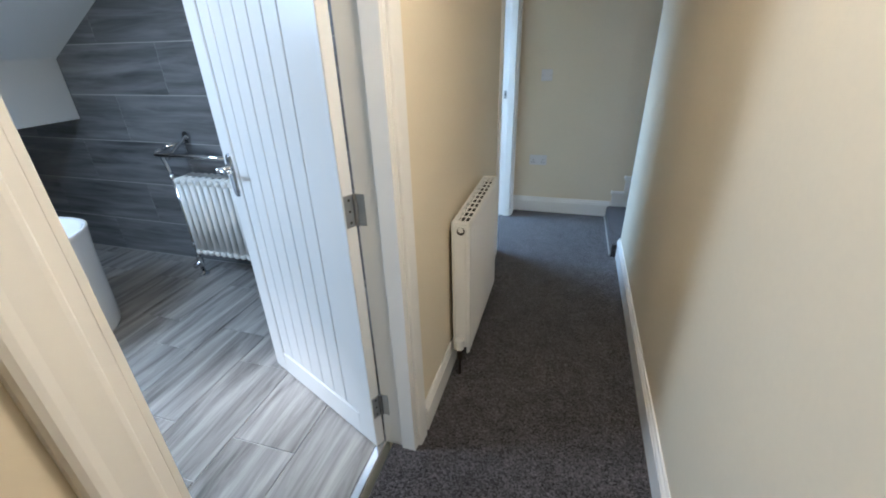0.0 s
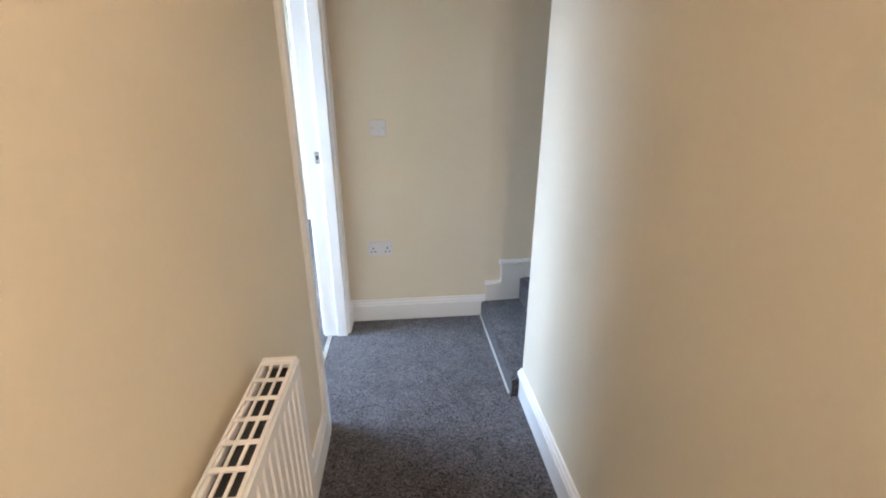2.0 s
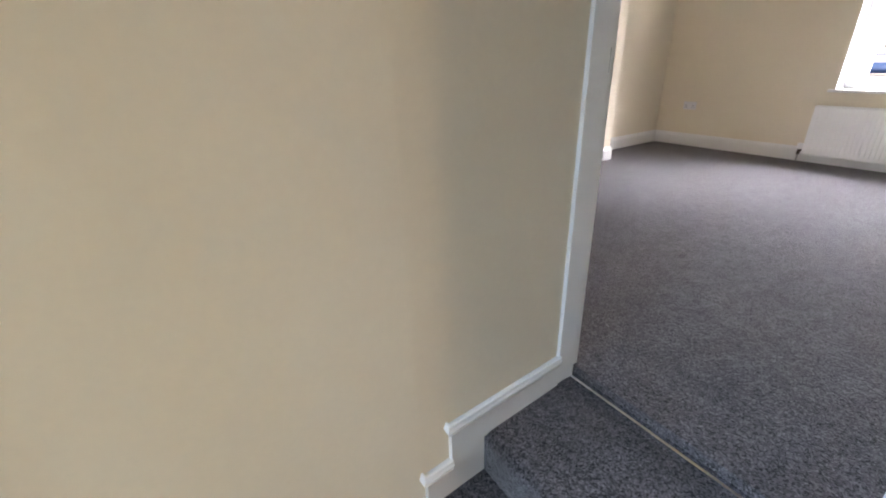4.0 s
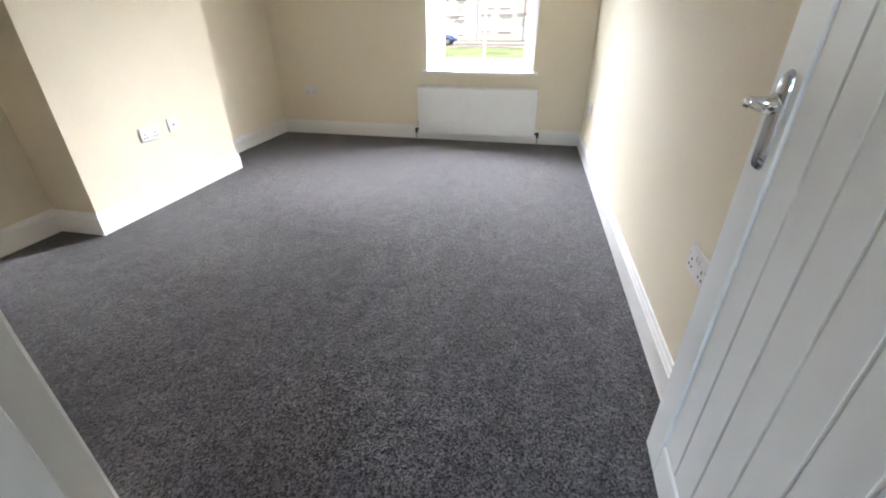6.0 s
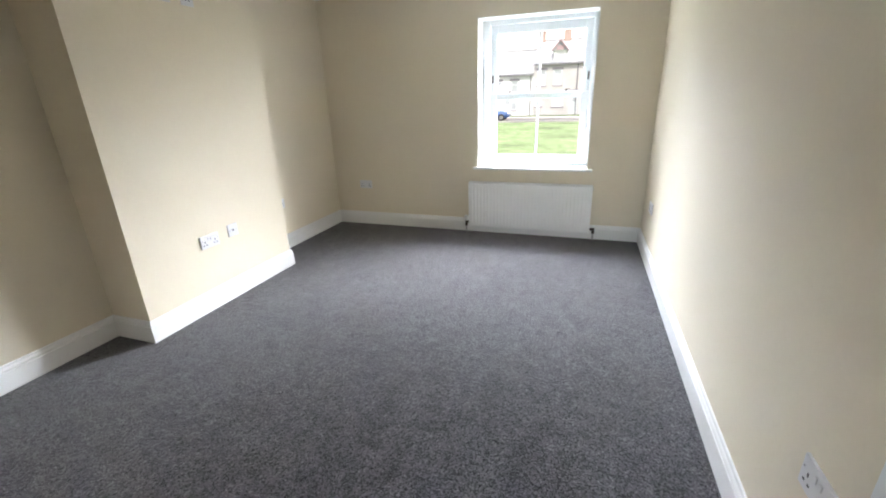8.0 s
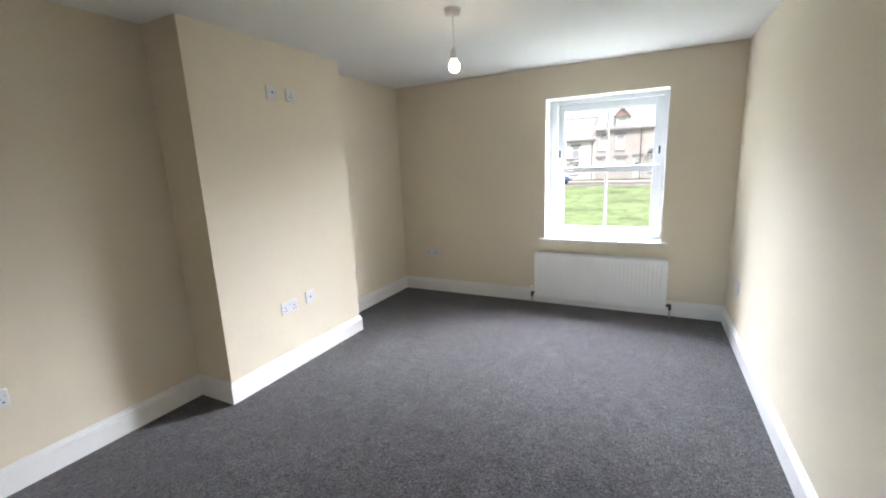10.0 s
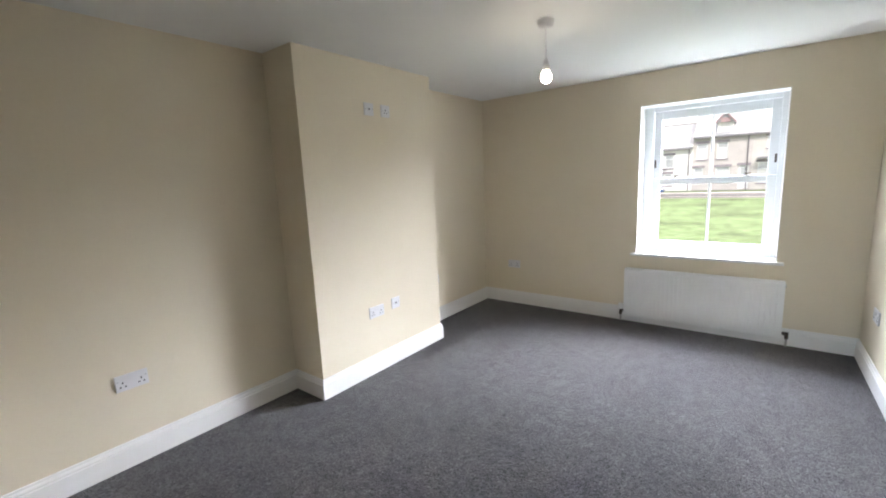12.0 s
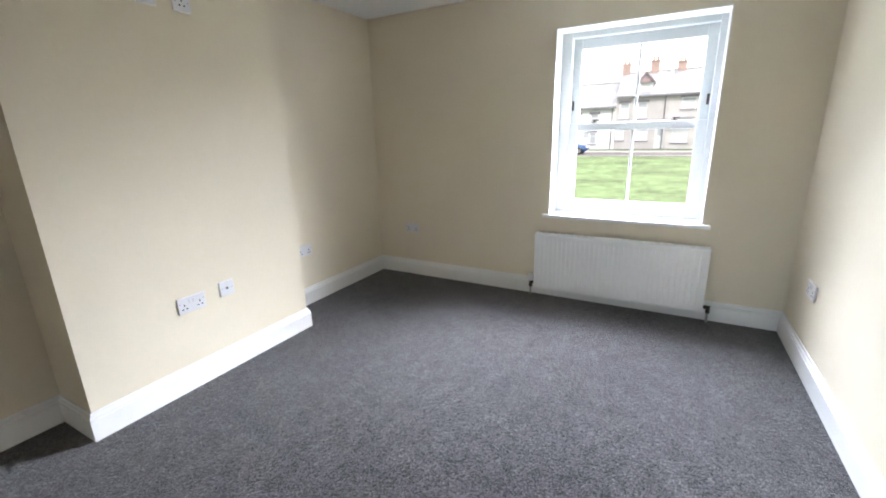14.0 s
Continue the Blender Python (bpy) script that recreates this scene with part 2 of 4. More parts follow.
def plank_tile_material(name, dark, light, rough, axis):
    """Grey wood-look porcelain: long streaks along one axis, each tile offset by its own random number."""
    mat = bpy.data.materials.new(name)
    mat.use_nodes = True
    nt = mat.node_tree
    b = nt.nodes["Principled BSDF"]
    b.inputs["Roughness"].default_value = rough
    tc = nt.nodes.new("ShaderNodeTexCoord")
    oi = nt.nodes.new("ShaderNodeObjectInfo")
    mp = nt.nodes.new("ShaderNodeMapping")
    sc = {"x": (1.3, 16, 16), "y": (16, 1.3, 16)}[axis]
    mp.inputs["Scale"].default_value = sc
    off = nt.nodes.new("ShaderNodeVectorMath")
    off.operation = "SCALE"
    off.inputs[0].default_value = (37.0, 23.0, 11.0)
    nt.links.new(oi.outputs["Random"], off.inputs["Scale"])
    nt.links.new(off.outputs[0], mp.inputs["Location"])
    nt.links.new(tc.outputs["Object"], mp.inputs["Vector"])
    nz = nt.nodes.new("ShaderNodeTexNoise")
    nz.inputs["Scale"].default_value, nz.inputs["Detail"].default_value, nz.inputs["Roughness"].default_value = 1.0, 6, 0.62
    nz.inputs["Distortion"].default_value = 0.5
    nt.links.new(mp.outputs[0], nz.inputs["Vector"])
    cr = nt.nodes.new("ShaderNodeValToRGB")
    cr.color_ramp.elements[0].position, cr.color_ramp.elements[0].color = 0.32, (*dark, 1)
    cr.color_ramp.elements[1].position, cr.color_ramp.elements[1].color = 0.70, (*light, 1)
    nt.links.new(nz.outputs["Fac"], cr.inputs["Fac"])
    nt.links.new(cr.outputs[0], b.inputs["Base Color"])
    bp = nt.nodes.new("ShaderNodeBump")
    bp.inputs["Strength"].default_value, bp.inputs["Distance"].default_value = 0.15, 0.001
    nt.links.new(nz.outputs["Fac"], bp.inputs["Height"])
    nt.links.new(bp.outputs[0], b.inputs["Normal"])
    return mat


FLOORTILE = plank_tile_material("grey_wood_look_floor_tile", (0.13, 0.125, 0.12), (0.50, 0.49, 0.48), 0.32, "y")
WALLTILE = plank_tile_material("dark_grey_wall_tile", (0.085, 0.088, 0.095), (0.28, 0.285, 0.30), 0.35, "x")
GROUT = material("light_grey_grout", (0.52, 0.52, 0.51), 0.9, vary=0.08, scale=20)


def glass_material():
    mat = bpy.data.materials.new("window_glass")
    mat.use_nodes = True
    nt = mat.node_tree
    b = nt.nodes["Principled BSDF"]
    b.inputs["Base Color"].default_value = (1, 1, 1, 1)
    b.inputs["Roughness"].default_value, b.inputs["IOR"].default_value = 0.0, 1.1
    b.inputs["Transmission Weight"].default_value = 1.0
    return mat


GLASS = glass_material()


def bulb_material(name, color, strength):
    mat = bpy.data.materials.new(name)
    mat.use_nodes = True
    b = mat.node_tree.nodes["Principled BSDF"]
    b.inputs["Base Color"].default_value = (1, 1, 1, 1)
    b.inputs["Emission Color"].default_value = (*color, 1)
    b.inputs["Emission Strength"].default_value = strength
    return mat


BULB = bulb_material("lit_bulb", (1.0, 0.90, 0.74), 7.0)

# ---------- plan ----------
ROOM_Z, CEIL_Z = 0.285, 2.538          # bedroom floor and ceiling
RX0, RX1, RY0, RY1 = 0.688, 4.84, -0.803, 2.386
WEST, LEFT, RIGHT = 0.578, -0.833, 0.040   # landing side of bedroom wall; corridor faces
LY = -0.013                            # face of the wall beside the steps
SKIRT = [(0, 0), (0.018, 0), (0.018, 0.100), (0.0165, 0.102), (0.0115, 0.103), (0.0115, 0.1065), (0.0165, 0.109), (0.0165, 0.114), (0.0125, 0.121), (0.0085, 0.125), (0.0080, 0.134), (0.0060, 0.137), (0, 0.137)]
ARCH = [(0, 0), (0, 0.009), (0.003, 0.0125), (0.009, 0.0145), (0.040, 0.0165), (0.050, 0.0185), (0.057, 0.0180), (0.063, 0.0145), (0.066, 0.009), (0.066, 0)]


def skirting(pts, label="white moulded skirting board along the wall"):
    return structure("baseboard", sweep(bmesh.new(), pts, SKIRT, (0, 0, 1)), GLOSS, label, "skirting board")


W = "plain magnolia painted plaster wall"


def south_y(px):
    """Face of the bedroom's side wall, slightly out of square."""
    return -0.795 + 0.015 * (px - RX1)


def prism(outline, z0, z1):
    bm = bmesh.new()
    low = [bm.verts.new((px, py, z0)) for px, py in outline]
    high = [bm.verts.new((px, py, z1)) for px, py in outline]
    bm.faces.new(low)
    bm.faces.new(high)
    for i in range(len(outline)):
        k = (i + 1) % len(outline)
        bm.faces.new((low[i], low[k], high[k], high[i]))
    return bm


# bedroom
WIN_Y0, WIN_Y1, WIN_Z0, WIN_Z1 = -0.286, 0.744, 0.925, 2.262
structure("wall_east", wall_mesh("y", RX1, RX1 + 0.30, RY0 - 0.12, RY1 + 0.12, -0.7, 2.7, [(WIN_Y0, WIN_Y1, WIN_Z0, WIN_Z1)]), PAINT, "magnolia painted wall with a deep window opening", "wall")
structure("wall_north", wall_mesh("x", RY1, RY1 + 0.12, WEST, RX1, 0.0, 2.7), PAINT, W, "wall")
structure("wall_south", prism([(RX0, south_y(RX0)), (RX1, south_y(RX1)), (RX1, -0.97), (RX0, -0.97)], 0.0, 2.7), PAINT, W, "wall")
D1Y0, D1Y1, D1TOP = -0.803, 0.069, 2.27
BAR_X = 0.656
structure("wall_west", wall_mesh("y", WEST, RX0, -0.97, RY1, 0.0, 2.7, [(D1Y0, D1Y1, 0.0, D1TOP)]), PAINT, "magnolia painted wall with the bedroom doorway", "wall")
structure("ceiling_bedroom", box(WEST, RY0 - 0.12, CEIL_Z, RX1 + 0.28, RY1 + 0.12, CEIL_Z + 0.12), CEILING, "flat white painted plaster ceiling", "ceiling")
structure("floor_bedroom", box(BAR_X + 0.014, RY0 - 0.07, 0.05, RX1, RY1, ROOM_Z), CARPET, "dark grey twist pile carpet in the bedroom", "carpet")
# chimney breast
CBX0, CBX1, CBY = 2.263, 3.535, 2.075
structure("chimney_breast", box(CBX0, CBY, ROOM_Z - 0.05, CBX1, RY1 + 0.02, CEIL_Z + 0.02), PAINT, "magnolia painted chimney breast standing out from the wall", "chimney breast")
# corridor and landing
structure("wall_corridor_right", wall_mesh("y", RIGHT, RIGHT + 0.12, -5.1, -0.770, -0.1, 2.7), PAINT, W, "wall")
structure("wall_landing_right", wall_mesh("x", -0.885, -0.780, RIGHT + 0.12, WEST, -0.1, 2.7), PAINT, W, "wall")
FOLD, NOOK = 0.015, 0.008    # the wall bends a little away beside the steps


def end_y(px):
    """Face of the corridor's end wall, slightly out of square."""
    return NOOK * (px - LEFT) / (FOLD - LEFT)


def landing_y(px):
    """Face of the wall beside the steps, which bends away from the corridor."""
    return NOOK + 0.068 * (px - FOLD)


structure("wall_landing_left", prism([(FOLD, NOOK), (WEST + 0.001, landing_y(WEST + 0.001)), (WEST + 0.001, 0.14), (FOLD, 0.14)], -0.1, 2.7), PAINT, "magnolia wall bending slightly away beside the steps", "wall")
structure("wall_corridor_end", prism([(LEFT, 0.0), (FOLD, NOOK), (FOLD, 0.14), (LEFT, 0.14)], -0.1, 2.7), PAINT, W, "wall")
D2Y0, D2Y1 = -0.905, -0.150      # second bedroom doorway
D3Y0, D3Y1 = -3.485, -2.637      # bathroom doorway
DOORTOP = 2.03
structure("wall_corridor_left", wall_mesh("y", LEFT - 0.13, LEFT, -5.1, 2.485, -0.1, 2.7, [(D2Y0, D2Y1, -0.1, DOORTOP), (D3Y0, D3Y1, -0.1, DOORTOP)]), PAINT, "magnolia painted wall with two doorways", "wall")
structure("wall_corridor_back", wall_mesh("x", -5.2, -5.1, -4.8, RIGHT + 0.12, -0.1, 2.7), PAINT, W, "wall")
structure("ceiling_corridor", box(LEFT - 0.13, -5.2, 2.36, WEST, 0.14, 2.5), CEILING, "flat white painted corridor ceiling", "ceiling")
structure("floor_corridor", box(LEFT - 0.10, -5.1, -0.1, RIGHT, 0.03, 0.0), CARPET, "dark grey twist pile carpet in the corridor", "carpet")


def carpet_step(x0, x1, z0, z1, round_r, label):
    """A carpeted step whose nosing is rounded over."""
    prof = [(x0, z0), (x0, z1 - round_r)] + [(x0 + round_r - round_r * math.cos(a), z1 - round_r + round_r * math.sin(a)) for a in [math.pi / 2 * i / 5 for i in range(1, 6)]] + [(x1, z1), (x1, z0)]
    bm = bmesh.new()
    y0, y1 = -0.790, 0.075
    a = [bm.verts.new((x, y0, z)) for x, z in prof]
    b = [bm.verts.new((x, y1, z)) for x, z in prof]
    k = len(prof)
    for i in range(k):
        bm.faces.new((a[i], a[(i + 1) % k], b[(i + 1) % k], b[i]))
    bm.faces.new(a)
    bm.faces.new(b[::-1])
    return structure("step", bm, CARPET, label, "step")


carpet_step(-0.012, 0.240, -0.05, 0.098, 0.020, "low carpeted step rising from the corridor")
carpet_step(0.235, BAR_X + 0.014, 0.05, 0.246, 0.030, "carpeted landing step below the bedroom door")
structure("trim_step", box(-0.022, -0.770, 0.0, -0.0125, 0.006, 0.010, 0.002), material("pale_edge_strip", (0.40, 0.385, 0.36), 0.45, vary=0.1, scale=15), "pale carpet strip at the foot of the low step", "trim")
bm = bmesh.new()
sweep(bm, [(BAR_X, D1Y0, 0.247), (BAR_X, D1Y1, 0.247)], [(-0.016, 0), (-0.014, 0.004), (-0.006, 0.007), (0.004, 0.007), (0.010, 0.003), (0.010, 0)], (0, 0, 1))
structure("threshold_bar", bm, CHROME, "polished metal carpet bar across the bedroom doorway", "threshold")
structure("threshold_bar", box(LEFT - 0.115, D2Y0, 0.0, LEFT - 0.09, D2Y1, 0.006, 0.002), CHROME, "metal carpet bar across the second bedroom doorway", "threshold")
structure("threshold_bar", box(LEFT - 0.16, D3Y0, 0.0, LEFT - 0.13, D3Y1, 0.007, 0.002), CHROME, "metal bar between carpet and bathroom tiles", "threshold")

# skirting runs (the wall lies to the right of the way)
S = ROOM_Z
skirting([(RX0, south_y(RX0), S), (RX1, south_y(RX1), S), (RX1, RY1, S), (CBX1, RY1, S), (CBX1, CBY, S), (CBX0, CBY, S), (CBX0, RY1, S), (RX0, RY1, S), (RX0, D1Y1 + 0.075, S)])
skirting([(RIGHT, -5.1, 0), (RIGHT, -0.770, 0), (RIGHT + 0.02, -0.770, 0)])
skirting([(FOLD, NOOK, 0), (LEFT, 0, 0), (LEFT, D2Y1 + 0.072, 0)])
skirting([(LEFT, D2Y0 - 0.072, 0), (LEFT, D3Y1 + 0.072, 0)])
skirting([(LEFT, D3Y0 - 0.072, 0), (LEFT, -5.1, 0), (RIGHT, -5.1, 0)])
# stepped skirting beside the steps
bm = bmesh.new()
poly = [(0.020, 0.098), (0.020, 0.228), (0.110, 0.228), (0.110, 0.363), (WEST, 0.363), (WEST, 0.240), (0.235, 0.240), (0.235, 0.098)]
fa = [bm.verts.new((px, landing_y(px) + 0.004, pz)) for px, pz in poly]
fb = [bm.verts.new((px, landing_y(px) - 0.016, pz)) for px, pz in poly]
for i in range(len(poly)):
    j = (i + 1) % len(poly)
    bm.faces.new((fa[i], fa[j], fb[j], fb[i]))
bm.faces.new(fb)
bm.faces.new(fa[::-1])
structure("baseboard", bm, GLOSS, "white stepped skirting board beside the carpeted steps", "skirting board")
CAP = [(0, -0.006), (0.012, -0.006), (0.014, -0.003), (0.004, -0.002), (0.004, 0.003), (0.021, 0.006), (0.022, 0.012), (0.015, 0.019), (0.012, 0.028), (0, 0.030)]
for x0, x1, z in ((0.016, 0.110, 0.208), (0.106, WEST, 0.343)):
    bm = bmesh.new()
    sweep(bm, [(x1, landing_y(x1) - 0.016, z), (x0, landing_y(x0) - 0.016, z), (x0, landing_y(x0), z)], [(a * 0.55, b) for a, b in CAP], (0, 0, 1))
    structure("trim", bm, GLOSS, "moulded top edge of the stepped skirting", "trim")


def door_frame(axis, wall0, wall1, a0, a1, z0, z1, label, faces=(0, 1), stop=0.45, half=0.016):
    """Lining, stops and architraves of a doorway through a wall along axis."""
    frame_ob = thing("door_frame", label, "door frame", kind="structure")
    P = (lambda u, t, z: (u, t, z)) if axis == "x" else (lambda u, t, z: (t, u, z))
    def bx(u0, t0, w0, u1, t1, w1, bevel=0.0015):
        p, q = P(u0, t0, w0), P(u1, t1, w1)
        return box(min(p[0], q[0]), min(p[1], q[1]), w0, max(p[0], q[0]), max(p[1], q[1]), w1, bevel)
    j = 0.025
    part("jamb", bx(a0, wall0 - 0.001, z0, a0 + j, wall1 + 0.001, z1), GLOSS, frame_ob)
    part("jamb", bx(a1 - j, wall0 - 0.001, z0, a1, wall1 + 0.001, z1), GLOSS, frame_ob)
    part("head", bx(a0 + j, wall0 - 0.001, z1 - j, a1 - j, wall1 + 0.001, z1), GLOSS, frame_ob)
    mid = wall0 + (wall1 - wall0) * stop
    part("stop", bx(a0 + j, mid - half, z0, a0 + j + 0.011, mid + half, z1 - j), GLOSS, frame_ob)
    part("stop", bx(a1 - j - 0.011, mid - half, z0, a1 - j, mid + half, z1 - j), GLOSS, frame_ob)
    part("stop", bx(a0 + j + 0.011, mid - half, z1 - j - 0.011, a1 - j - 0.011, mid + half, z1 - j), GLOSS, frame_ob)
    e = 0.006
    for f in faces:
        t = wall1 if f else wall0
        n = Vector(P(0, 1 if f else -1, 0))
        path = [P(a0 + e, t, z0), P(a0 + e, t, z1 - e), P(a1 - e, t, z1 - e), P(a1 - e, t, z0)]
        left = n.cross((Vector(path[1]) - Vector(path[0])).normalized())
        outward = Vector(P(-1, 0, 0))
        if left.dot(outward) < 0:
            path = path[::-1]
        part("architrave", sweep(bmesh.new(), path, ARCH, n), GLOSS, frame_ob)
    return frame_ob, P


def strike_plate(parent, x, y, z, m):
    pl = part("strike_plate", box(-0.0012, -0.012, -0.03, 0.0012, 0.012, 0.03, 0.0005), STEEL, parent, "steel latch strike plate")
    pl.matrix_basis = m
    for dz in (-0.022, 0.022):
        s = part("screw", cyl((0.0, 0, dz), (0.0022, 0, dz), 0.004, seg=10), BRASSDARK, pl)
    part("latch_hole", box(-0.0005, -0.006, -0.011, 0.0018, 0.006, 0.011), DARK, pl)


bed_frame, _ = door_frame("y", WEST, RX0, D1Y0, D1Y1, 0.25, D1TOP, "white painted frame of the bedroom doorway", faces=(1,), stop=0.355, half=0.039)
strike_plate(bed_frame, 0, 0, 0, pose(RX0 - 0.03, D1Y1 - 0.0262, ROOM_Z + 1.0, 0, 0, -90))
second_frame, _ = door_frame("y", LEFT - 0.13, LEFT, D2Y0, D2Y1, 0.0, DOORTOP, "white painted frame of the second bedroom doorway", stop=0.78, half=0.0275)
strike_plate(second_frame, 0, 0, 0, pose(LEFT - 0.075, D2Y1 - 0.0262, 1.03, 0, 0, -90))
bath_frame, _ = door_frame("y", LEFT - 0.13, LEFT, D3Y0, D3Y1, 0.0, DOORTOP, "white painted frame of the bathroom doorway", stop=0.78, half=0.0275)


# ---------- doors ----------
def lever_handle(parent, face, side, x, z):
    """Chrome lever on a long shaped plate, on the face y = face, turned outwards by side."""
    s = side
    plate = bmesh.new()
    quarter = [(0.0205, 0.0), (0.0205, 0.056), (0.0195, 0.064), (0.0185, 0.068), (0.0180, 0.074), (0.0145, 0.081), (0.0085, 0.0855), (0.0030, 0.087)]
    pts = quarter + [(-a, b) for a, b in quarter[::-1]] + [(-a, -b) for a, b in quarter[1:]] + [(a, -b) for a, b in quarter[:0:-1]]
    lower = [plate.verts.new((x + a, face, z - 0.02 + b)) for a, b in pts]
    mid = [plate.verts.new((x + a * 0.96, face + s * 0.004, z - 0.02 + b * 0.985)) for a, b in pts]
    upper = [plate.verts.new((x + a * 0.72, face + s * 0.009, z - 0.02 + b * 0.93)) for a, b in pts]
    crown = [plate.verts.new((x + a * 0.30, face + s * 0.0096, z - 0.02 + b * 0.86)) for a, b in pts]
    for r0, r1 in ((lower, mid), (mid, upper), (upper, crown)):
        for i in range(len(pts)):
            plate.faces.new((r0[i], r0[(i + 1) % len(pts)], r1[(i + 1) % len(pts)], r1[i]))
    plate.faces.new(crown)
    plate.faces.new(lower[::-1])
    handle = part("door_handle", plate, PLATECHROME, parent, "polished chrome lever handle on a long plate", smooth=False)
    lv = bmesh.new()
    neck = bmesh.new()
    lathe(neck, [(0.017, 0.008), (0.0165, 0.013), (0.011, 0.020), (0.0095, 0.040), (0.0105, 0.050), (0.007, 0.058)], 18, Matrix.Translation((x, face, z + 0.012)) @ Matrix.Rotation(radians(-90 * s), 4, "X"))
    part("neck", neck, CHROME, handle, smooth=True)
    path, rads = [], []
    for k in range(19):
        f = k / 18
        path.append((x - 0.008 + 0.014 * (1 - f) - 0.088 * f, face + s * (0.046 - 0.010 * math.sin(math.pi * f) + 0.002 * f), z + 0.013 - 0.009 * math.sin(math.pi * f * 1.15) + 0.006 * f * f))
        rads.append(0.0086 * (0.45 if k in (0, 18) else 0.85 if k in (1, 17) else 1.0) * (1.05 - 0.25 * math.sin(math.pi * f) + 0.15 * f))
    tube(lv, path, rads, 14, 0.8)
    part("lever", lv, CHROME, handle, smooth=True)
    for dx, dz in ((-0.008, 0.052), (0.008, 0.052), (-0.008, -0.092), (0.008, -0.092)):
        part("screw", cyl((x + dx, face + s * 0.004, z + dz), (x + dx, face + s * 0.0085, z + dz), 0.0038, seg=10), BRASSDARK, handle)


def plank_door(label, width, height, m, planks, handle_z=1.0, sides=((0.0, -1), (0.040, 1)), st=0.095):
    """A framed, boarded door: local x from the hinge to the free edge, y its thickness (0..0.04), z up."""
    d = thing("door", label, "door", m)
    T, rail, top = 0.040, 0.115, 0.105
    part("stile", box(0, 0, 0, st, T, height, 0.003), DOORWHITE, d)
    part("stile", box(width - st, 0, 0, width, T, height, 0.003), DOORWHITE, d)
    part("bottom_rail", box(st, 0, 0, width - st, T, rail, 0.003), DOORWHITE, d)
    part("top_rail", box(st, 0, height - top, width - st, T, height, 0.003), DOORWHITE, d)
    pw = (width - 2 * st) / planks
    for i in range(planks):
        part("plank", box(st + i * pw, 0.005, rail, st + (i + 1) * pw, T - 0.005, height - top, 0.0045), DOORWHITE, d)
    for face, side in sides:
        lever_handle(d, face, side, width - 0.055, handle_z)
    part("latch_plate", box(width - 0.0005, 0.009, handle_z - 0.045, width + 0.0012, 0.031, handle_z + 0.045), STEEL, d)
    for hz in (0.20, height / 2, height - 0.2):
        h = part("hinge", box(-0.0016, 0.004, hz - 0.05, 0.0008, 0.036, hz + 0.05, 0.0006), STEEL, d, "steel butt hinge")
        part("knuckle", cyl((-0.004, 0.0, hz - 0.05), (-0.004, 0.0, hz + 0.05), 0.0055, seg=12), STEEL, h)
        for k in (-0.035, 0.0, 0.035):
            part("screw", cyl((-0.0018, 0.020, hz + k), (-0.0026, 0.020, hz + k), 0.0042, seg=8), BRASSDARK, h)
    return d


# bathroom door, open past a right angle
plank_door("white boarded cottage door standing open into the bathroom", 0.755, 1.98, pose(-0.968, -2.664, 0.008, 0, 0, 155.5), 7)
# bedroom door, open against the side wall
plank_door("white boarded cottage door standing open against the bedroom wall", 0.742, 1.965, pose(RX0 + 0.002, -0.764, ROOM_Z + 0.006, 0, 0, -1.6), 6, handle_z=0.958, sides=((0.040, 1),), st=0.102)
for hz in (0.2, 0.99, 1.78):
    part("hinge_leaf", box(-0.93 - 0.05, D3Y1 - 0.0266, hz - 0.042, -0.93 - 0.005, D3Y1 - 0.0245, hz + 0.058, 0.0005), STEEL, bath_frame, "steel hinge leaf on the jamb")
    part("hinge_leaf", box(RX0 - 0.036, D1Y0 + 0.0245, ROOM_Z + hz - 0.044, RX0 - 0.002, D1Y0 + 0.0266, ROOM_Z + hz + 0.056, 0.0005), STEEL, bed_frame, "steel hinge leaf on the jamb")


# ---------- electrical plates ----------
def plate_body(parent_label, category, name, w, h, m, group=""):
    t = thing(name, parent_label, category, m, group)
    part("plate", box(-w / 2, -0.0095, -h / 2, w / 2, 0, h / 2, 0.003, 2), PLATE, t)
    return t


def screws(t, xs, z=0.0):
    for x in xs:
        part("screw", cyl((x, -0.0093, z), (x, -0.0104, z), 0.0034, seg=10), STEEL, t)


def double_socket(label, m):
    t = plate_body(label, "wall socket", "double_socket", 0.146, 0.086, m, "double sockets")
    for s in (-1, 1):
        cx = s * 0.041
        for dx, dz, w, h in ((0, 0.002, 0.0062, 0.011), (-0.011, -0.019, 0.0095, 0.0062), (0.011, -0.019, 0.0095, 0.0062)):
            part("pin_slot", box(cx + dx - w / 2, -0.0099, dz - h / 2, cx + dx + w / 2, -0.008, dz + h / 2), DARK, t)
        part("rocker", box(s * 0.011 - 0.0055, -0.0125, 0.010, s * 0.011 + 0.0055, -0.009, 0.028, 0.001), PLATE, t)
    screws(t, (-0.062, 0.062), 0.012)
    return t


def single_socket(label, m):
    t = plate_body(label, "wall socket", "single_socket", 0.086, 0.086, m)
    for dx, dz, w, h in ((0, 0.006, 0.0062, 0.011), (-0.011, -0.014, 0.0095, 0.0062), (0.011, -0.014, 0.0095, 0.0062)):
        part("pin_slot", box(dx - w / 2, -0.0099, dz - h / 2, dx + w / 2, -0.008, dz + h / 2), DARK, t)
    part("rocker", box(0.010, -0.0125, 0.016, 0.021, -0.009, 0.034, 0.001), PLATE, t)
    screws(t, (-0.030, 0.030))
    return t


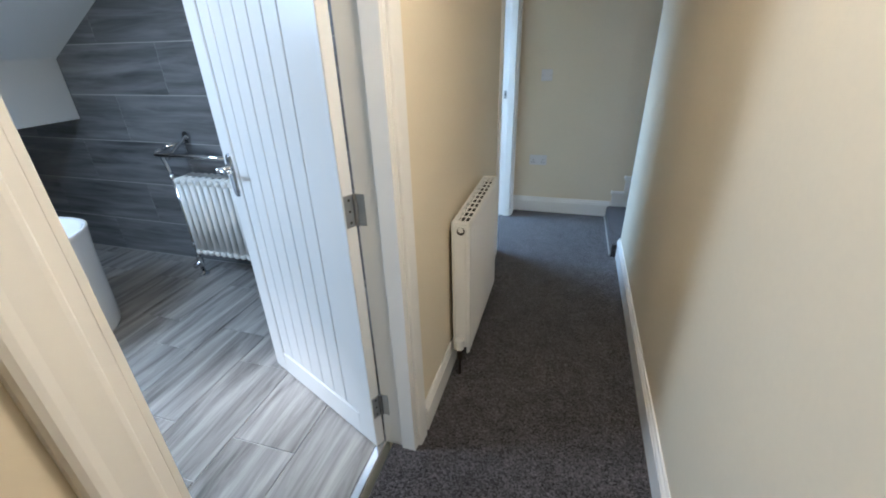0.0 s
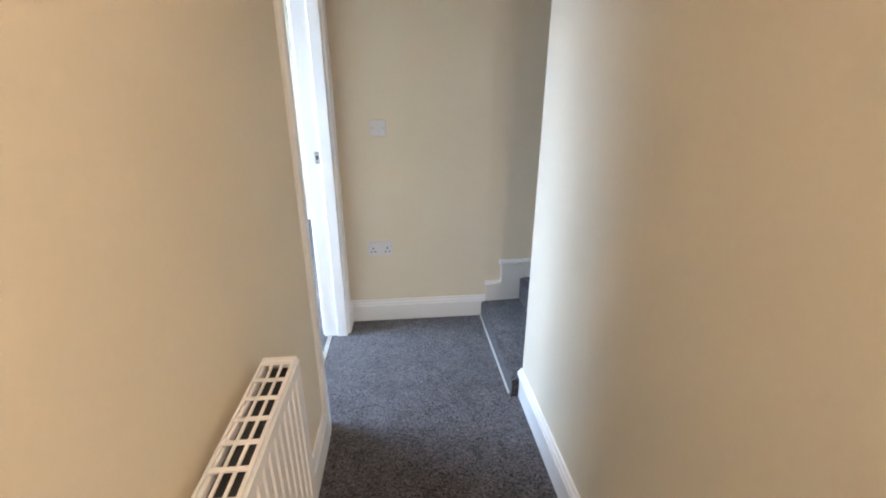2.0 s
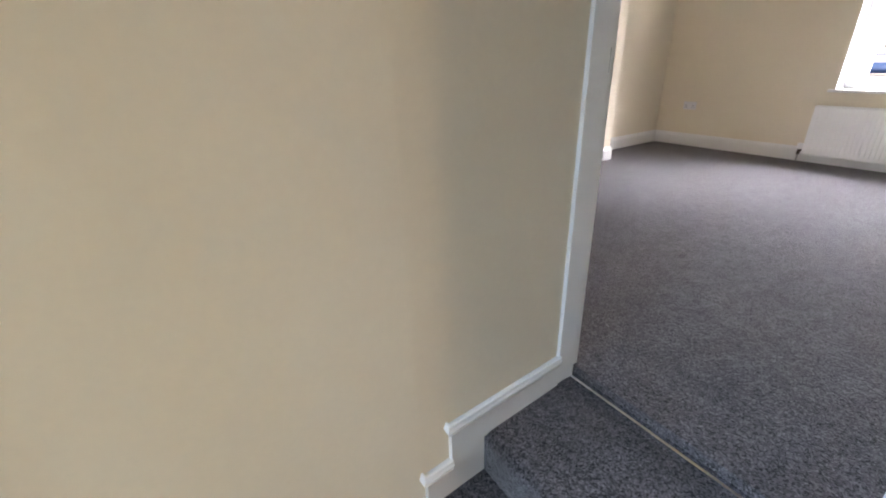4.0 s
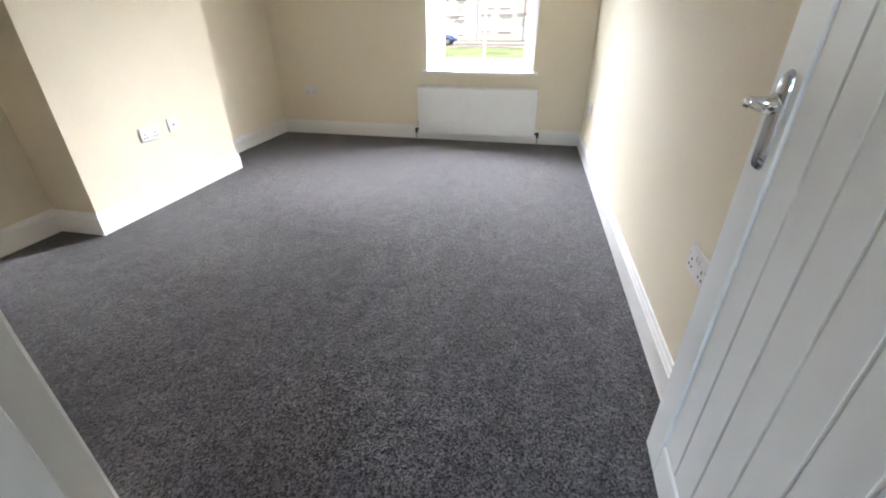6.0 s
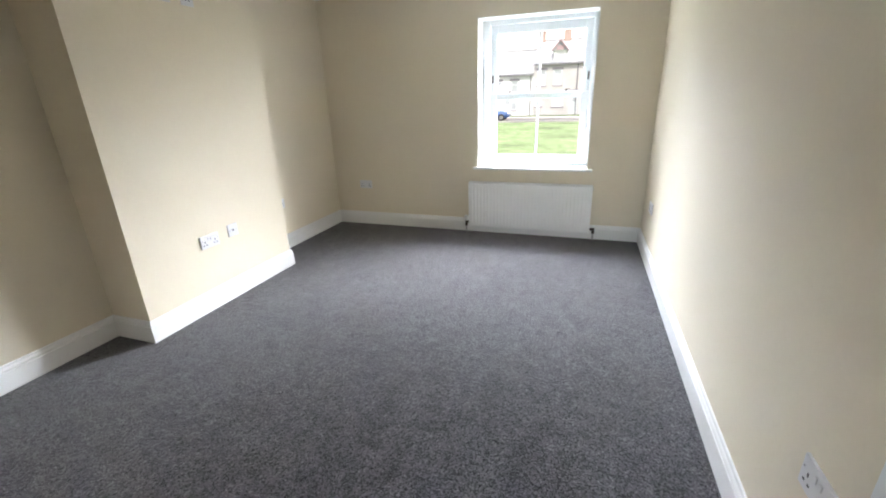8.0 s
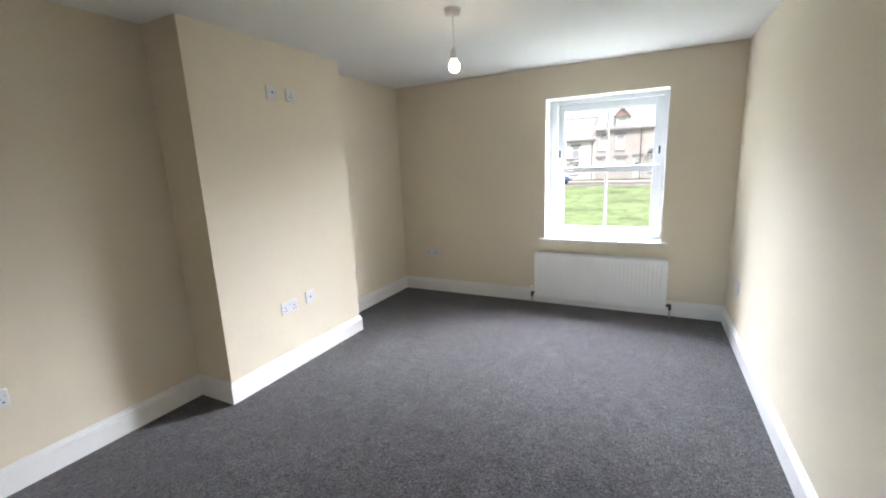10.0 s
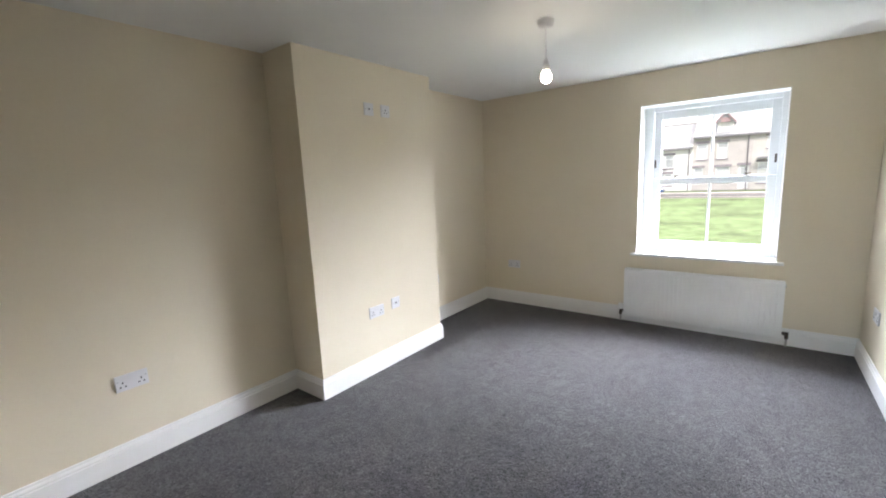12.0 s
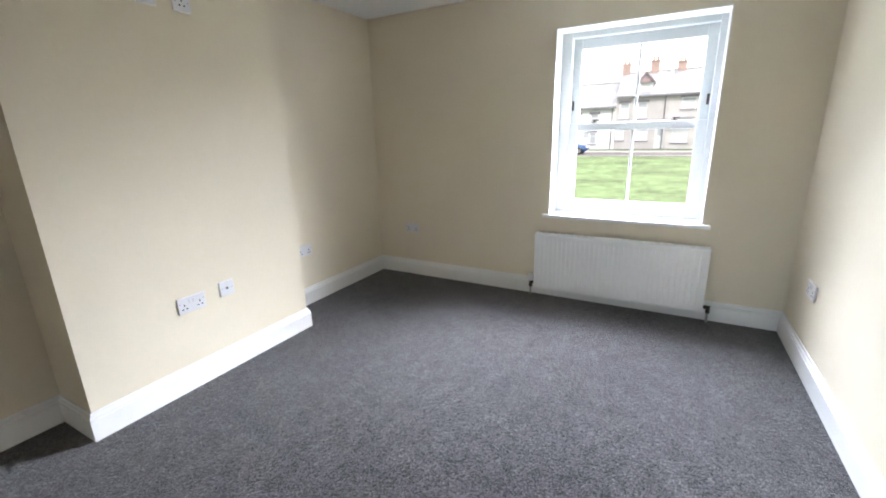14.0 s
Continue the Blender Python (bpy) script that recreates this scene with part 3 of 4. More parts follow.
def aerial_socket(label, m):
    t = plate_body(label, "aerial socket", "aerial_socket", 0.086, 0.086, m, "aerial sockets")
    part("outlet", cyl((0, -0.009, 0), (0, -0.0125, 0), 0.0085, seg=18), STEEL, t)
    part("outlet_hole", cyl((0, -0.012, 0), (0, -0.0130, 0), 0.005, seg=14), DARK, t)
    screws(t, (-0.030, 0.030))
    return t


def light_switch(label, m):
    t = plate_body(label, "light switch", "light_switch", 0.086, 0.086, m)
    part("rocker", box(-0.0085, -0.0125, -0.014, 0.0085, -0.009, 0.014, 0.0015), PLATE, t)
    screws(t, (-0.030, 0.030))
    return t


# plates face -y by default
light_switch("white square light switch on the magnolia corridor wall", pose(-0.608, end_y(-0.608) - 0.001, 1.160, 0, 0, 1.6))
double_socket("white double wall socket low on the corridor wall", pose(-0.628, end_y(-0.628) - 0.001, 0.474, 0, 0, 1.6))
double_socket("white double wall socket on the chimney breast", pose(2.777, CBY, 0.752))
aerial_socket("white single aerial socket on the chimney breast", pose(2.980, CBY, 0.768))
aerial_socket("white aerial socket high on the chimney breast", pose(2.838, CBY, 2.215))
single_socket("white single wall socket high on the chimney breast", pose(3.000, CBY, 2.215))
double_socket("white double wall socket on the magnolia side wall", pose(1.317, RY1, 0.742))
double_socket("white double wall socket in the alcove by the window", pose(3.85, RY1, 0.722))
double_socket("white double wall socket on the window wall", pose(RX1, 2.013, 0.733, 0, 0, -90))
double_socket("white double wall socket beside the open door", pose(1.690, south_y(1.690), 0.757, 0, 0, 180.86))
double_socket("white double wall socket near the window corner", pose(4.40, south_y(4.40), 0.720, 0, 0, 180.86))


# ---------- radiators ----------
def radiator(label, width, height, depth, m, trv_left=True):
    """Convector panel radiator: local x along the wall, back at y = 0, front at y = -depth, z from its lower edge."""
    r = thing("radiator", label, "radiator", m, "panel radiators")
    gap = 0.022
    yb, yf = -gap, -depth
    def panel(name, y0, y1):
        bm = bmesh.new()
        n = int(round((width - 0.06) / 0.0333))
        pitch = (width - 0.06) / n
        xs = [(-width / 2, 0.0)]
        for i in range(n):
            a = -width / 2 + 0.03 + i * pitch
            xs += [(a + pitch * 0.30, 0.0), (a + pitch * 0.40, 1.0), (a + pitch * 0.60, 1.0), (a + pitch * 0.70, 0.0)]
        xs.append((width / 2, 0.0))
        levels = [(0.0, 0.0, 0.006), (0.006, 0.0, 0.0), (0.028, 0.0, 0.0), (0.045, 1.0, 0.0), (height - 0.045, 1.0, 0.0), (height - 0.028, 0.0, 0.0), (height - 0.006, 0.0, 0.0), (height, 0.0, 0.006)]
        rows = [[bm.verts.new((x, y0 + (y1 - y0) * 0.0 + (0.0036 * d * k + inset) * (1 if y1 > y0 else -1), z)) for x, d in xs] for z, k, inset in levels]
        for a, b in zip(rows, rows[1:]):
            for i in range(len(xs) - 1):
                bm.faces.new((a[i], a[i + 1], b[i + 1], b[i]))
        back = [bm.verts.new((sx * width / 2, y1, z)) for z in (0.0, height) for sx in (-1, 1)]
        bm.faces.new((back[0], back[1], back[3], back[2]))
        for row, (i, j) in ((rows[0], (0, 1)), (rows[-1], (2, 3))):
            bm.faces.new(row + [back[j], back[i]])
        bm.faces.new([row[0] for row in rows] + [back[2], back[0]])
        bm.faces.new([row[-1] for row in rows] + [back[3], back[1]])
        return part(name, bm, RADWHITE, r)
    panel("front_panel", yf, yf + 0.014)
    part("back_panel", box(-width / 2, yb - 0.012, 0, width / 2, yb, height, 0.003), RADWHITE, r)
    for sx in (-1, 1):
        side = bmesh.new()
        x = sx * width / 2
        add_box(side, min(x, x - sx * 0.012), yf + 0.0145, 0.03, max(x, x - sx * 0.012), yb - 0.0125, height - 0.0015, 0.003)
        sp = part("side_panel", side, RADWHITE, r)
        part("air_vent", cyl((x - sx * 0.002, (yf + yb) / 2 - 0.002, height - 0.03), (x + sx * 0.003, (yf + yb) / 2 - 0.002, height - 0.03), 0.0170, seg=24), DARK, sp, "dark round end tapping")
        part("plug", cyl((x + sx * 0.002, (yf + yb) / 2 - 0.002, height - 0.024), (x + sx * 0.0050, (yf + yb) / 2 - 0.002, height - 0.024), 0.0125, seg=6), RADWHITE, sp, "white blanking plug")
    grille = bmesh.new()
    g0, g1 = yf + 0.003, yb - 0.001
    for a, b in ((g0, g0 + 0.007), (g1 - 0.006, g1)):
        add_box(grille, -width / 2 + 0.002, a, height + 0.0005, width / 2 - 0.002, b, height + 0.006, 0.001)
    for sx in (-1, 1):
        add_box(grille, sx * (width / 2 - 0.010) - 0.008, g0 + 0.007, height + 0.0005, sx * (width / 2 - 0.010) + 0.008, g1 - 0.006, height + 0.006, 0.001)
    grille = part("top_grille", grille, RADWHITE, r, "white slotted top grille")
    n = int((width - 0.05) / 0.052)
    step = (width - 0.05) / n
    for i in range(n + 1):
        x = -width / 2 + 0.025 + i * step
        part("slat", box(x - 0.0042, g0 + 0.007, height + 0.001, x + 0.0042, g1 - 0.006, height + 0.0052), RADWHITE, grille)
    for f in (0.35, 0.63):
        yy = g0 + (g1 - g0) * f
        part("grille_bar", box(-width / 2 + 0.018, yy - 0.0027, height + 0.0006, width / 2 - 0.018, yy + 0.0027, height + 0.0045), RADWHITE, grille)
    part("convector", box(-width / 2 + 0.02, yf + 0.016, 0.03, width / 2 - 0.02, yb - 0.014, height - 0.012), DARK, r, "dark convector core inside")
    for sx in (-1, 1):
        part("wall_bracket", box(sx * width * 0.3 - 0.02, -gap, 0.06, sx * width * 0.3 + 0.02, -0.0005, height - 0.06), RADWHITE, r)
    yv = (yf + yb) / 2
    base = -m.translation.z + (0.0 if m.translation.x < 0 else ROOM_Z)
    for sx in (-1, 1):
        x = sx * (width / 2 + 0.032)
        v = bmesh.new()
        add_cyl(v, (sx * width / 2, yv, 0.035), (x, yv, 0.035), 0.010, seg=14)
        add_cyl(v, (sx * (width / 2 + 0.006), yv, 0.035), (sx * (width / 2 + 0.018), yv, 0.035), 0.0145, seg=6)
        add_cyl(v, (x, yv, 0.012), (x, yv, 0.052), 0.0125, seg=14)
        add_cyl(v, (x, yv, -0.004), (x, yv, 0.014), 0.0145, seg=6)
        valve = part("valve", v, BRASSDARK, r, "dull metal radiator valve")
        part("pipe", cyl((x, yv, base), (x, yv, 0.0), 0.0075, seg=12), BRASSDARK if m.translation.x < 0 else STEEL, valve)
        if (sx < 0) == trv_left:
            h = bmesh.new()
            lathe(h, [(0.012, 0.046), (0.0210, 0.050), (0.0230, 0.062), (0.0230, 0.085), (0.0210, 0.100), (0.011, 0.105)], 18, Matrix.Translation((x, yv, 0)))
            part("valve_head", h, RADWHITE, valve, "white thermostatic valve head")
        else:
            part("valve_cap", cyl((x, yv, 0.050), (x, yv, 0.075), 0.0115, 0.010, 14), RADWHITE, valve)
    return r


# in the corridor it hangs on the wall that faces +x; under the window on the wall that faces -x
radiator("white panel radiator with a slotted top on the corridor wall", 0.665, 0.66, 0.100, pose(LEFT, -1.850, 0.105, 0, 0, 90))
radiator("white ribbed panel radiator below the bedroom window", 1.172, 0.446, 0.085, pose(RX1, 0.235, 0.358, 0, 0, -90))


# ---------- bedroom window ----------
window = thing("window_1", "white sash window with two panes in each sash", "window", kind="structure")
FX0, FX1 = RX1 + 0.180, RX1 + 0.285
y0, y1, z0, z1 = WIN_Y0, WIN_Y1, 0.950, WIN_Z1
fr = bmesh.new()
bw, bl = 0.044, 0.078      # the box frame is wider at one side
add_box(fr, FX0, y0, z0, FX1, y0 + bw, z1, 0.003)
add_box(fr, FX0, y1 - bl, z0, FX1, y1, z1, 0.003)
add_box(fr, FX0, y0 + bw, z1 - bw, FX1, y1 - bl, z1, 0.003)
add_box(fr, FX0, y0 + bw, z0, FX1, y1 - bl, z0 + 0.03, 0.003)
part("window_frame", fr, UPVC, window)
reveal = bmesh.new()
add_box(reveal, RX1 - 0.0015, y0, z0, FX0, y0 + 0.006, z1)
add_box(reveal, RX1 - 0.0015, y1 - 0.006, z0, FX0, y1, z1)
add_box(reveal, RX1 - 0.0015, y0 + 0.006, z1 - 0.006, FX0, y1 - 0.006, z1)
part("window_reveal", reveal, GLOSS, window, "white painted window reveal")
sill = bmesh.new()
add_box(sill, RX1 - 0.030, y0 - 0.045, 0.925, RX1 - 0.0005, y1 + 0.045, 0.950, 0.006, 3)
add_box(sill, RX1 - 0.0005, y0, 0.925, FX0, y1, 0.950)
part("window_sill", sill, GLOSS, window, "white rounded window board")
part("outer_sill", box(FX1, y0 - 0.02, 0.905, FX1 + 0.12, y1 + 0.02, 0.95, 0.004), UPVC, window)


def sash(name, x, zb, zt, bottom, top, stile=0.050):
    """A sash 36 mm thick with one upright glazing bar."""
    s = bmesh.new()
    a0, a1 = y0 + bw - 0.006, y1 - bl + 0.006
    add_box(s, x, a0, zb, x + 0.036, a0 + stile, zt, 0.003)
    add_box(s, x, a1 - stile, zb, x + 0.036, a1, zt, 0.003)
    add_box(s, x, a0 + stile, zb, x + 0.036, a1 - stile, zb + bottom, 0.003)
    add_box(s, x, a0 + stile, zt - top, x + 0.036, a1 - stile, zt, 0.003)
    s = part(name, s, UPVC, window)
    mid = (a0 + a1) / 2
    part("glazing_bar", box(x + 0.006, mid - 0.009, zb + bottom, x + 0.030, mid + 0.009, zt - top, 0.003), UPVC, s)
    for p0, p1 in ((a0 + stile, mid - 0.009), (mid + 0.009, a1 - stile)):
        g = part("pane", box(x + 0.016, p0 - 0.002, zb + bottom - 0.002, x + 0.020, p1 + 0.002, zt - top + 0.002), GLASS, s, "clear window pane")
        g.visible_shadow = False
    return s


MEET = 1.590
lower = sash("lower_sash", FX0 + 0.012, z0 + 0.03, MEET + 0.035, 0.066, 0.056, 0.068)
upper = sash("upper_sash", FX0 + 0.054, MEET - 0.012, z1 - bw, 0.050, 0.072, 0.068)
for yy in (y0 + 0.243, y1 - 0.262):
    f = bmesh.new()
    add_box(f, FX0 + 0.008, yy - 0.024, MEET + 0.035, FX0 + 0.044, yy + 0.024, MEET + 0.041, 0.001)
    add_cyl(f, (FX0 + 0.028, yy, MEET + 0.041), (FX0 + 0.028, yy, MEET + 0.055), 0.009, seg=12)
    add_box(f, FX0 + 0.022, yy - 0.035, MEET + 0.050, FX0 + 0.034, yy + 0.012, MEET + 0.058, 0.002)
    part("sash_fastener", f, BRASSDARK, lower, "dark metal sash fastener")
for yy in (y0 + bw + 0.014, y1 - bl - 0.014):
    part("restrictor", box(FX0 + 0.050, yy - 0.008, MEET + 0.13, FX0 + 0.056, yy + 0.008, MEET + 0.20, 0.002), BRASSDARK, upper, "small metal sash stop")

# ---------- pendant lamps ----------
def pendant(label, at, glow):
    """A bare bulb on a cord under a ceiling rose."""
    p = thing("pendant_lamp", label, "ceiling lamp", pose(*at))
    part("ceiling_rose", lathe(bmesh.new(), [(0.030, -0.034), (0.040, -0.030), (0.046, -0.012), (0.047, 0.0)], 24), PLATE, p, smooth=True)
    part("cord", cyl((0, 0, -0.20), (0, 0, -0.033), 0.0032, seg=8), PLATE, p)
    part("lamp_holder", lathe(bmesh.new(), [(0.019, -0.262), (0.0205, -0.255), (0.0205, -0.236), (0.0165, -0.232), (0.0165, -0.214), (0.010, -0.203), (0.006, -0.197)], 20), PLATE, p, "white bulb holder")
    part("bulb", lathe(bmesh.new(), [(0.008, -0.3275), (0.018, -0.3235), (0.0255, -0.315), (0.0295, -0.303), (0.0295, -0.291), (0.0255, -0.279), (0.018, -0.270), (0.0135, -0.260)], 20), glow, p, "lit warm white bulb", smooth=True)
    return p


pendant("bare lit bulb on a white cord with ceiling rose", (3.03, 0.828, CEIL_Z), BULB)



def ceiling_light(label, at, glow, r):
    """A round lamp flush with a ceiling."""
    d = thing("ceiling_light", label, "ceiling light", pose(*at))
    part("rim", lathe(bmesh.new(), [(r + 0.002, -0.001), (r + 0.006, -0.006), (r + 0.014, -0.005), (r + 0.016, 0.0)], 24), GLOSS, d, smooth=True)
    part("lamp_face", cyl((0, 0, -0.009), (0, 0, -0.0065), r, seg=32), glow, d, "warm lit lamp face")
    return d


# out of view; lamp assumed from the warm light, its size chosen for softness
ceiling_light("assumed round flush lit lamp on the corridor ceiling, out of view", (-0.17, -3.02, 2.36), bulb_material("lit_corridor_lamp", (1.0, 0.87, 0.66), 16.5), 0.118)
ceiling_light("small lit downlight recessed in the bathroom ceiling", (-1.80, -2.98, 2.36), bulb_material("lit_bathroom_lamp", (1.0, 0.84, 0.62), 95.0), 0.028)

# ---------- bathroom ----------
BN = -1.53                      # tiled end wall
structure("wall_bathroom_end", wall_mesh("x", BN + 0.008, BN + 0.12, -4.6, LEFT - 0.13, -0.1, 2.7), PAINT, "partition between bathroom and second bedroom", "wall")
structure("wall_bathroom_west", wall_mesh("y", -4.7, -4.6, -5.1, BN + 0.12, -0.1, 1.5), WALLTILE, "dark tiled low wall under the sloping ceiling", "wall")
structure("floor_bathroom", box(-4.6, -5.1, -0.1, LEFT - 0.10 - 0.03, BN + 0.008, -0.004), GROUT, "grey grouted bathroom floor", "floor")


def slab(pts, y0, y1, hole=None):
    """A ceiling drawn in section (x, z), from y0 to y1; hole: (segment, from, to, y, y) left open."""
    bm = bmesh.new()
    cuts = [y0, y1] if not hole else [y0, hole[3], hole[4], y1]
    for i, (p, q) in enumerate(zip(pts, pts[1:])):
        us = [0.0, 1.0] if not (hole and hole[0] == i) else [0.0, hole[1], hole[2], 1.0]
        for a, b in zip(us, us[1:]):
            for c, d in zip(cuts, cuts[1:]):
                if hole and hole[0] == i and a == hole[1] and c == hole[3]:
                    continue
                f = [(p[0] + (q[0] - p[0]) * u, y, p[1] + (q[1] - p[1]) * u) for u, y in ((a, c), (b, c), (b, d), (a, d))]
                lo = [bm.verts.new(v) for v in f]
                hi = [bm.verts.new((v[0], v[1], v[2] + 0.08)) for v in f]
                bm.faces.new(lo)
                bm.faces.new(hi[::-1])
                for k in range(4):
                    bm.faces.new((lo[k], lo[(k + 1) % 4], hi[(k + 1) % 4], hi[k]))
    bmesh.ops.remove_doubles(bm, verts=bm.verts, dist=1e-5)
    return bm


structure("ceiling_bathroom", slab([(LEFT - 0.13, 2.36), (-2.02, 2.36), (-3.645, 1.395), (-4.7, 0.78)], -5.1, BN + 0.008, (1, 0.34, 0.72, -3.65, -3.05)), CEILING, "white sloping bathroom ceiling under the roof", "ceiling")
structure("boxing_bathroom", box(-4.6, -5.1, 1.012, -3.645, BN - 0.005, 1.42, 0.004), CEILING, "white boxed-in roof beam below the sloping ceiling", "boxing")


def roof_window(x0, z0, x1, z1, y0, y1, label):
    w = thing("window_2", label, "roof window", kind="structure")
    d = Vector((x1 - x0, 0, z1 - z0))
    n = Vector((-d.z, 0, d.x)).normalized()
    if n.z < 0:
        n = -n
    for u0, u1, a, b in ((0, 0.06, y0, y1), (0.94, 1, y0, y1), (0.06, 0.94, y0, y0 + 0.05), (0.06, 0.94, y1 - 0.05, y1)):
        bm = bmesh.new()
        c = []
        for h in (0.0, 0.12):
            for u, yy in ((u0, a), (u1, a), (u1, b), (u0, b)):
                p = Vector((x0, yy, z0)) + d * u + n * h
                c.append(bm.verts.new(p))
        bm.faces.new(c[:4])
        bm.faces.new(c[4:][::-1])
        for k in range(4):
            bm.faces.new((c[k], c[(k + 1) % 4], c[4 + (k + 1) % 4], c[4 + k]))
        part("window_frame", bm, GLOSS, w)
    return w


# never in view: added round the opening that bathroom_daylight shines through
roof_window(-2.02 - 1.625 * 0.72, 2.36 - 0.965 * 0.72, -2.02 - 1.625 * 0.34, 2.36 - 0.965 * 0.34, -3.65, -3.05, "assumed white roof window above the bath, out of view")


def towel_radiator(m):
    t = thing("towel_radiator", "chrome towel rail with a white column radiator", "towel radiator", m)
    W, D, H = 0.64, 0.115, 0.88
    for sx in (0.0, W):
        po = bmesh.new()
        add_cyl(po, (sx, 0, 0.02), (sx, 0, H - 0.16), 0.0125, seg=14)
        post = part("post", po, CHROME, t, smooth=True)
        for z in (0.24, 0.71):
            part("ball_joint", add_ball(bmesh.new(), (sx, 0, z), 0.023, seg=14), CHROME, post, smooth=True)
        part("foot", lathe(bmesh.new(), [(0.034, 0.0), (0.034, 0.008), (0.020, 0.016), (0.014, 0.03)], 18, Matrix.Translation((sx, 0, 0))), CHROME, post)
        part("wall_arm", cyl((sx, 0, H - 0.06), (sx, 0.190, H + 0.05), 0.010, seg=12), CHROME, post)
        part("wall_rose", cyl((sx, 0.176, H + 0.05), (sx, 0.191, H + 0.05), 0.026, seg=16), CHROME, post)
        part("neck", cyl((sx, 0, H - 0.17), (sx, -0.03, H - 0.02), 0.0115, seg=12), CHROME, post)
        va = bmesh.new()
        add_cyl(va, (sx, 0, 0.07), (sx, 0, 0.14), 0.021, seg=12)
        add_cyl(va, (sx, -0.02, 0.09), (sx, -0.055, 0.09), 0.017, seg=12)
        part("valve", va, CHROME, post)
    rail = bmesh.new()
    path = [(-0.01, 0.190, H + 0.01), (-0.055, 0.06, H), (-0.055, -0.02, H - 0.02), (-0.02, -0.045, H - 0.02), (W + 0.02, -0.045, H - 0.02), (W + 0.055, -0.02, H - 0.02), (W + 0.055, 0.06, H), (W + 0.01, 0.190, H + 0.01)]
    for p, q in zip(path, path[1:]):
        add_cyl(rail, p, q, 0.0135, seg=14)
        add_ball(rail, q, 0.0135, seg=12)
    part("top_rail", rail, CHROME, t, smooth=True)
    part("cross_rail", cyl((0, 0, 0.71), (W, 0, 0.71), 0.0125, seg=14), CHROME, t, smooth=True)
    part("cross_rail", cyl((0, 0, 0.24), (W, 0, 0.24), 0.0125, seg=14), CHROME, t, smooth=True)
    cols = 10
    for i in range(cols):
        x = 0.095 + i * (W - 0.19) / (cols - 1)
        c = bmesh.new()
        for dy in (-0.055, 0.0, 0.055):
            add_cyl(c, (x, dy, 0.225), (x, dy, 0.705), 0.0185, seg=12)
        for z in (0.225, 0.705):
            add_cyl(c, (x, -0.060, z), (x, 0.060, z), 0.021, seg=12)
            for s in (-1, 1):
                add_ball(c, (x, s * 0.060, z), 0.021, seg=12)
        part("column", c, RADWHITE, t, smooth=True)
    return t


towel_radiator(pose(-2.755, BN - 0.195, 0.0))


def bathtub(m):
    """Freestanding oval bath, long axis y."""
    t = thing("bathtub", "white freestanding oval bath on the tiled floor", "bath", m)
    L, Wd = 0.83, 0.37
    bm = bmesh.new()
    prof = [(0.93, 0.0), (0.95, 0.02), (0.96, 0.20), (0.975, 0.46), (1.0, 0.585), (1.005, 0.60), (0.985, 0.606), (0.955, 0.598), (0.93, 0.55), (0.86, 0.30), (0.78, 0.18), (0.55, 0.145)]
    seg = 48
    rings = []
    for f, z in prof:
        ring = []
        for i in range(seg):
            a = 2 * math.pi * i / seg
            cx, cy = math.cos(a), math.sin(a)
            e = 0.78
            ring.append(bm.verts.new((Wd * f * math.copysign(abs(cx) ** e, cx), (L - (1 - f) * 0.5) * math.copysign(abs(cy) ** e, cy), z)))
        rings.append(ring)
    for r0, r1 in zip(rings, rings[1:]):
        for i in range(seg):
            bm.faces.new((r0[i], r0[(i + 1) % seg], r1[(i + 1) % seg], r1[i]))
    bm.faces.new(rings[0][::-1])
    bm.faces.new(rings[-1])
    part("tub", bm, CERAMIC, t, smooth=True)
    part("waste", cyl((0, 0, 0.145), (0, 0, 0.150), 0.032, seg=20), CHROME, t)
    return t


bathtub(pose(-3.01, -3.03, 0.0))

# ---------- second bedroom ----------
structure("wall_second_north", wall_mesh("x", 2.365, 2.485, -4.6, LEFT - 0.13, -0.1, 2.7), PAINT, W, "wall")
structure("wall_second_west", wall_mesh("y", -4.7, -4.6, BN + 0.12, 2.485, -0.1, 2.7), PAINT, W, "wall")
structure("floor_second_bedroom", box(-4.6, BN + 0.12, -0.1, LEFT - 0.10, 2.365, -0.003), CARPET, "dark grey carpet in the second bedroom", "carpet")
# the opening in the slope is assumed, cut for bedroom_daylight
structure("ceiling_second_bedroom", slab([(LEFT - 0.13, 2.36), (-1.33, 2.36), (-4.7, 1.045)], BN + 0.12, 2.485, (1, 0.16, 0.43, -0.75, 0.15)), CEILING, "white sloping ceiling of the second bedroom", "ceiling")
skirting([(LEFT - 0.13, 2.365, 0), (-4.6, 2.365, 0), (-4.6, BN + 0.12, 0)])
structure("roof", slab([(LEFT - 0.13, 2.9), (-2.2, 2.75), (-4.9, 1.6)], -5.3, 2.9, (1, 0.1, 0.9, -4.6, 1.6)), material("slate_roof", (0.10, 0.10, 0.11), 0.7, vary=0.2), "dark roof above the rear rooms", "roof")

# ---------- outside ----------
GZ = -0.70


def grass_material():
    mat = material("lawn_grass", (0.078, 0.122, 0.052), 0.85, vary=0.45, scale=0.35, fine=0.45, fine_scale=2.2, bump=0.8, bump_scale=18, bump_dist=0.05, spec=0.15)
    return mat


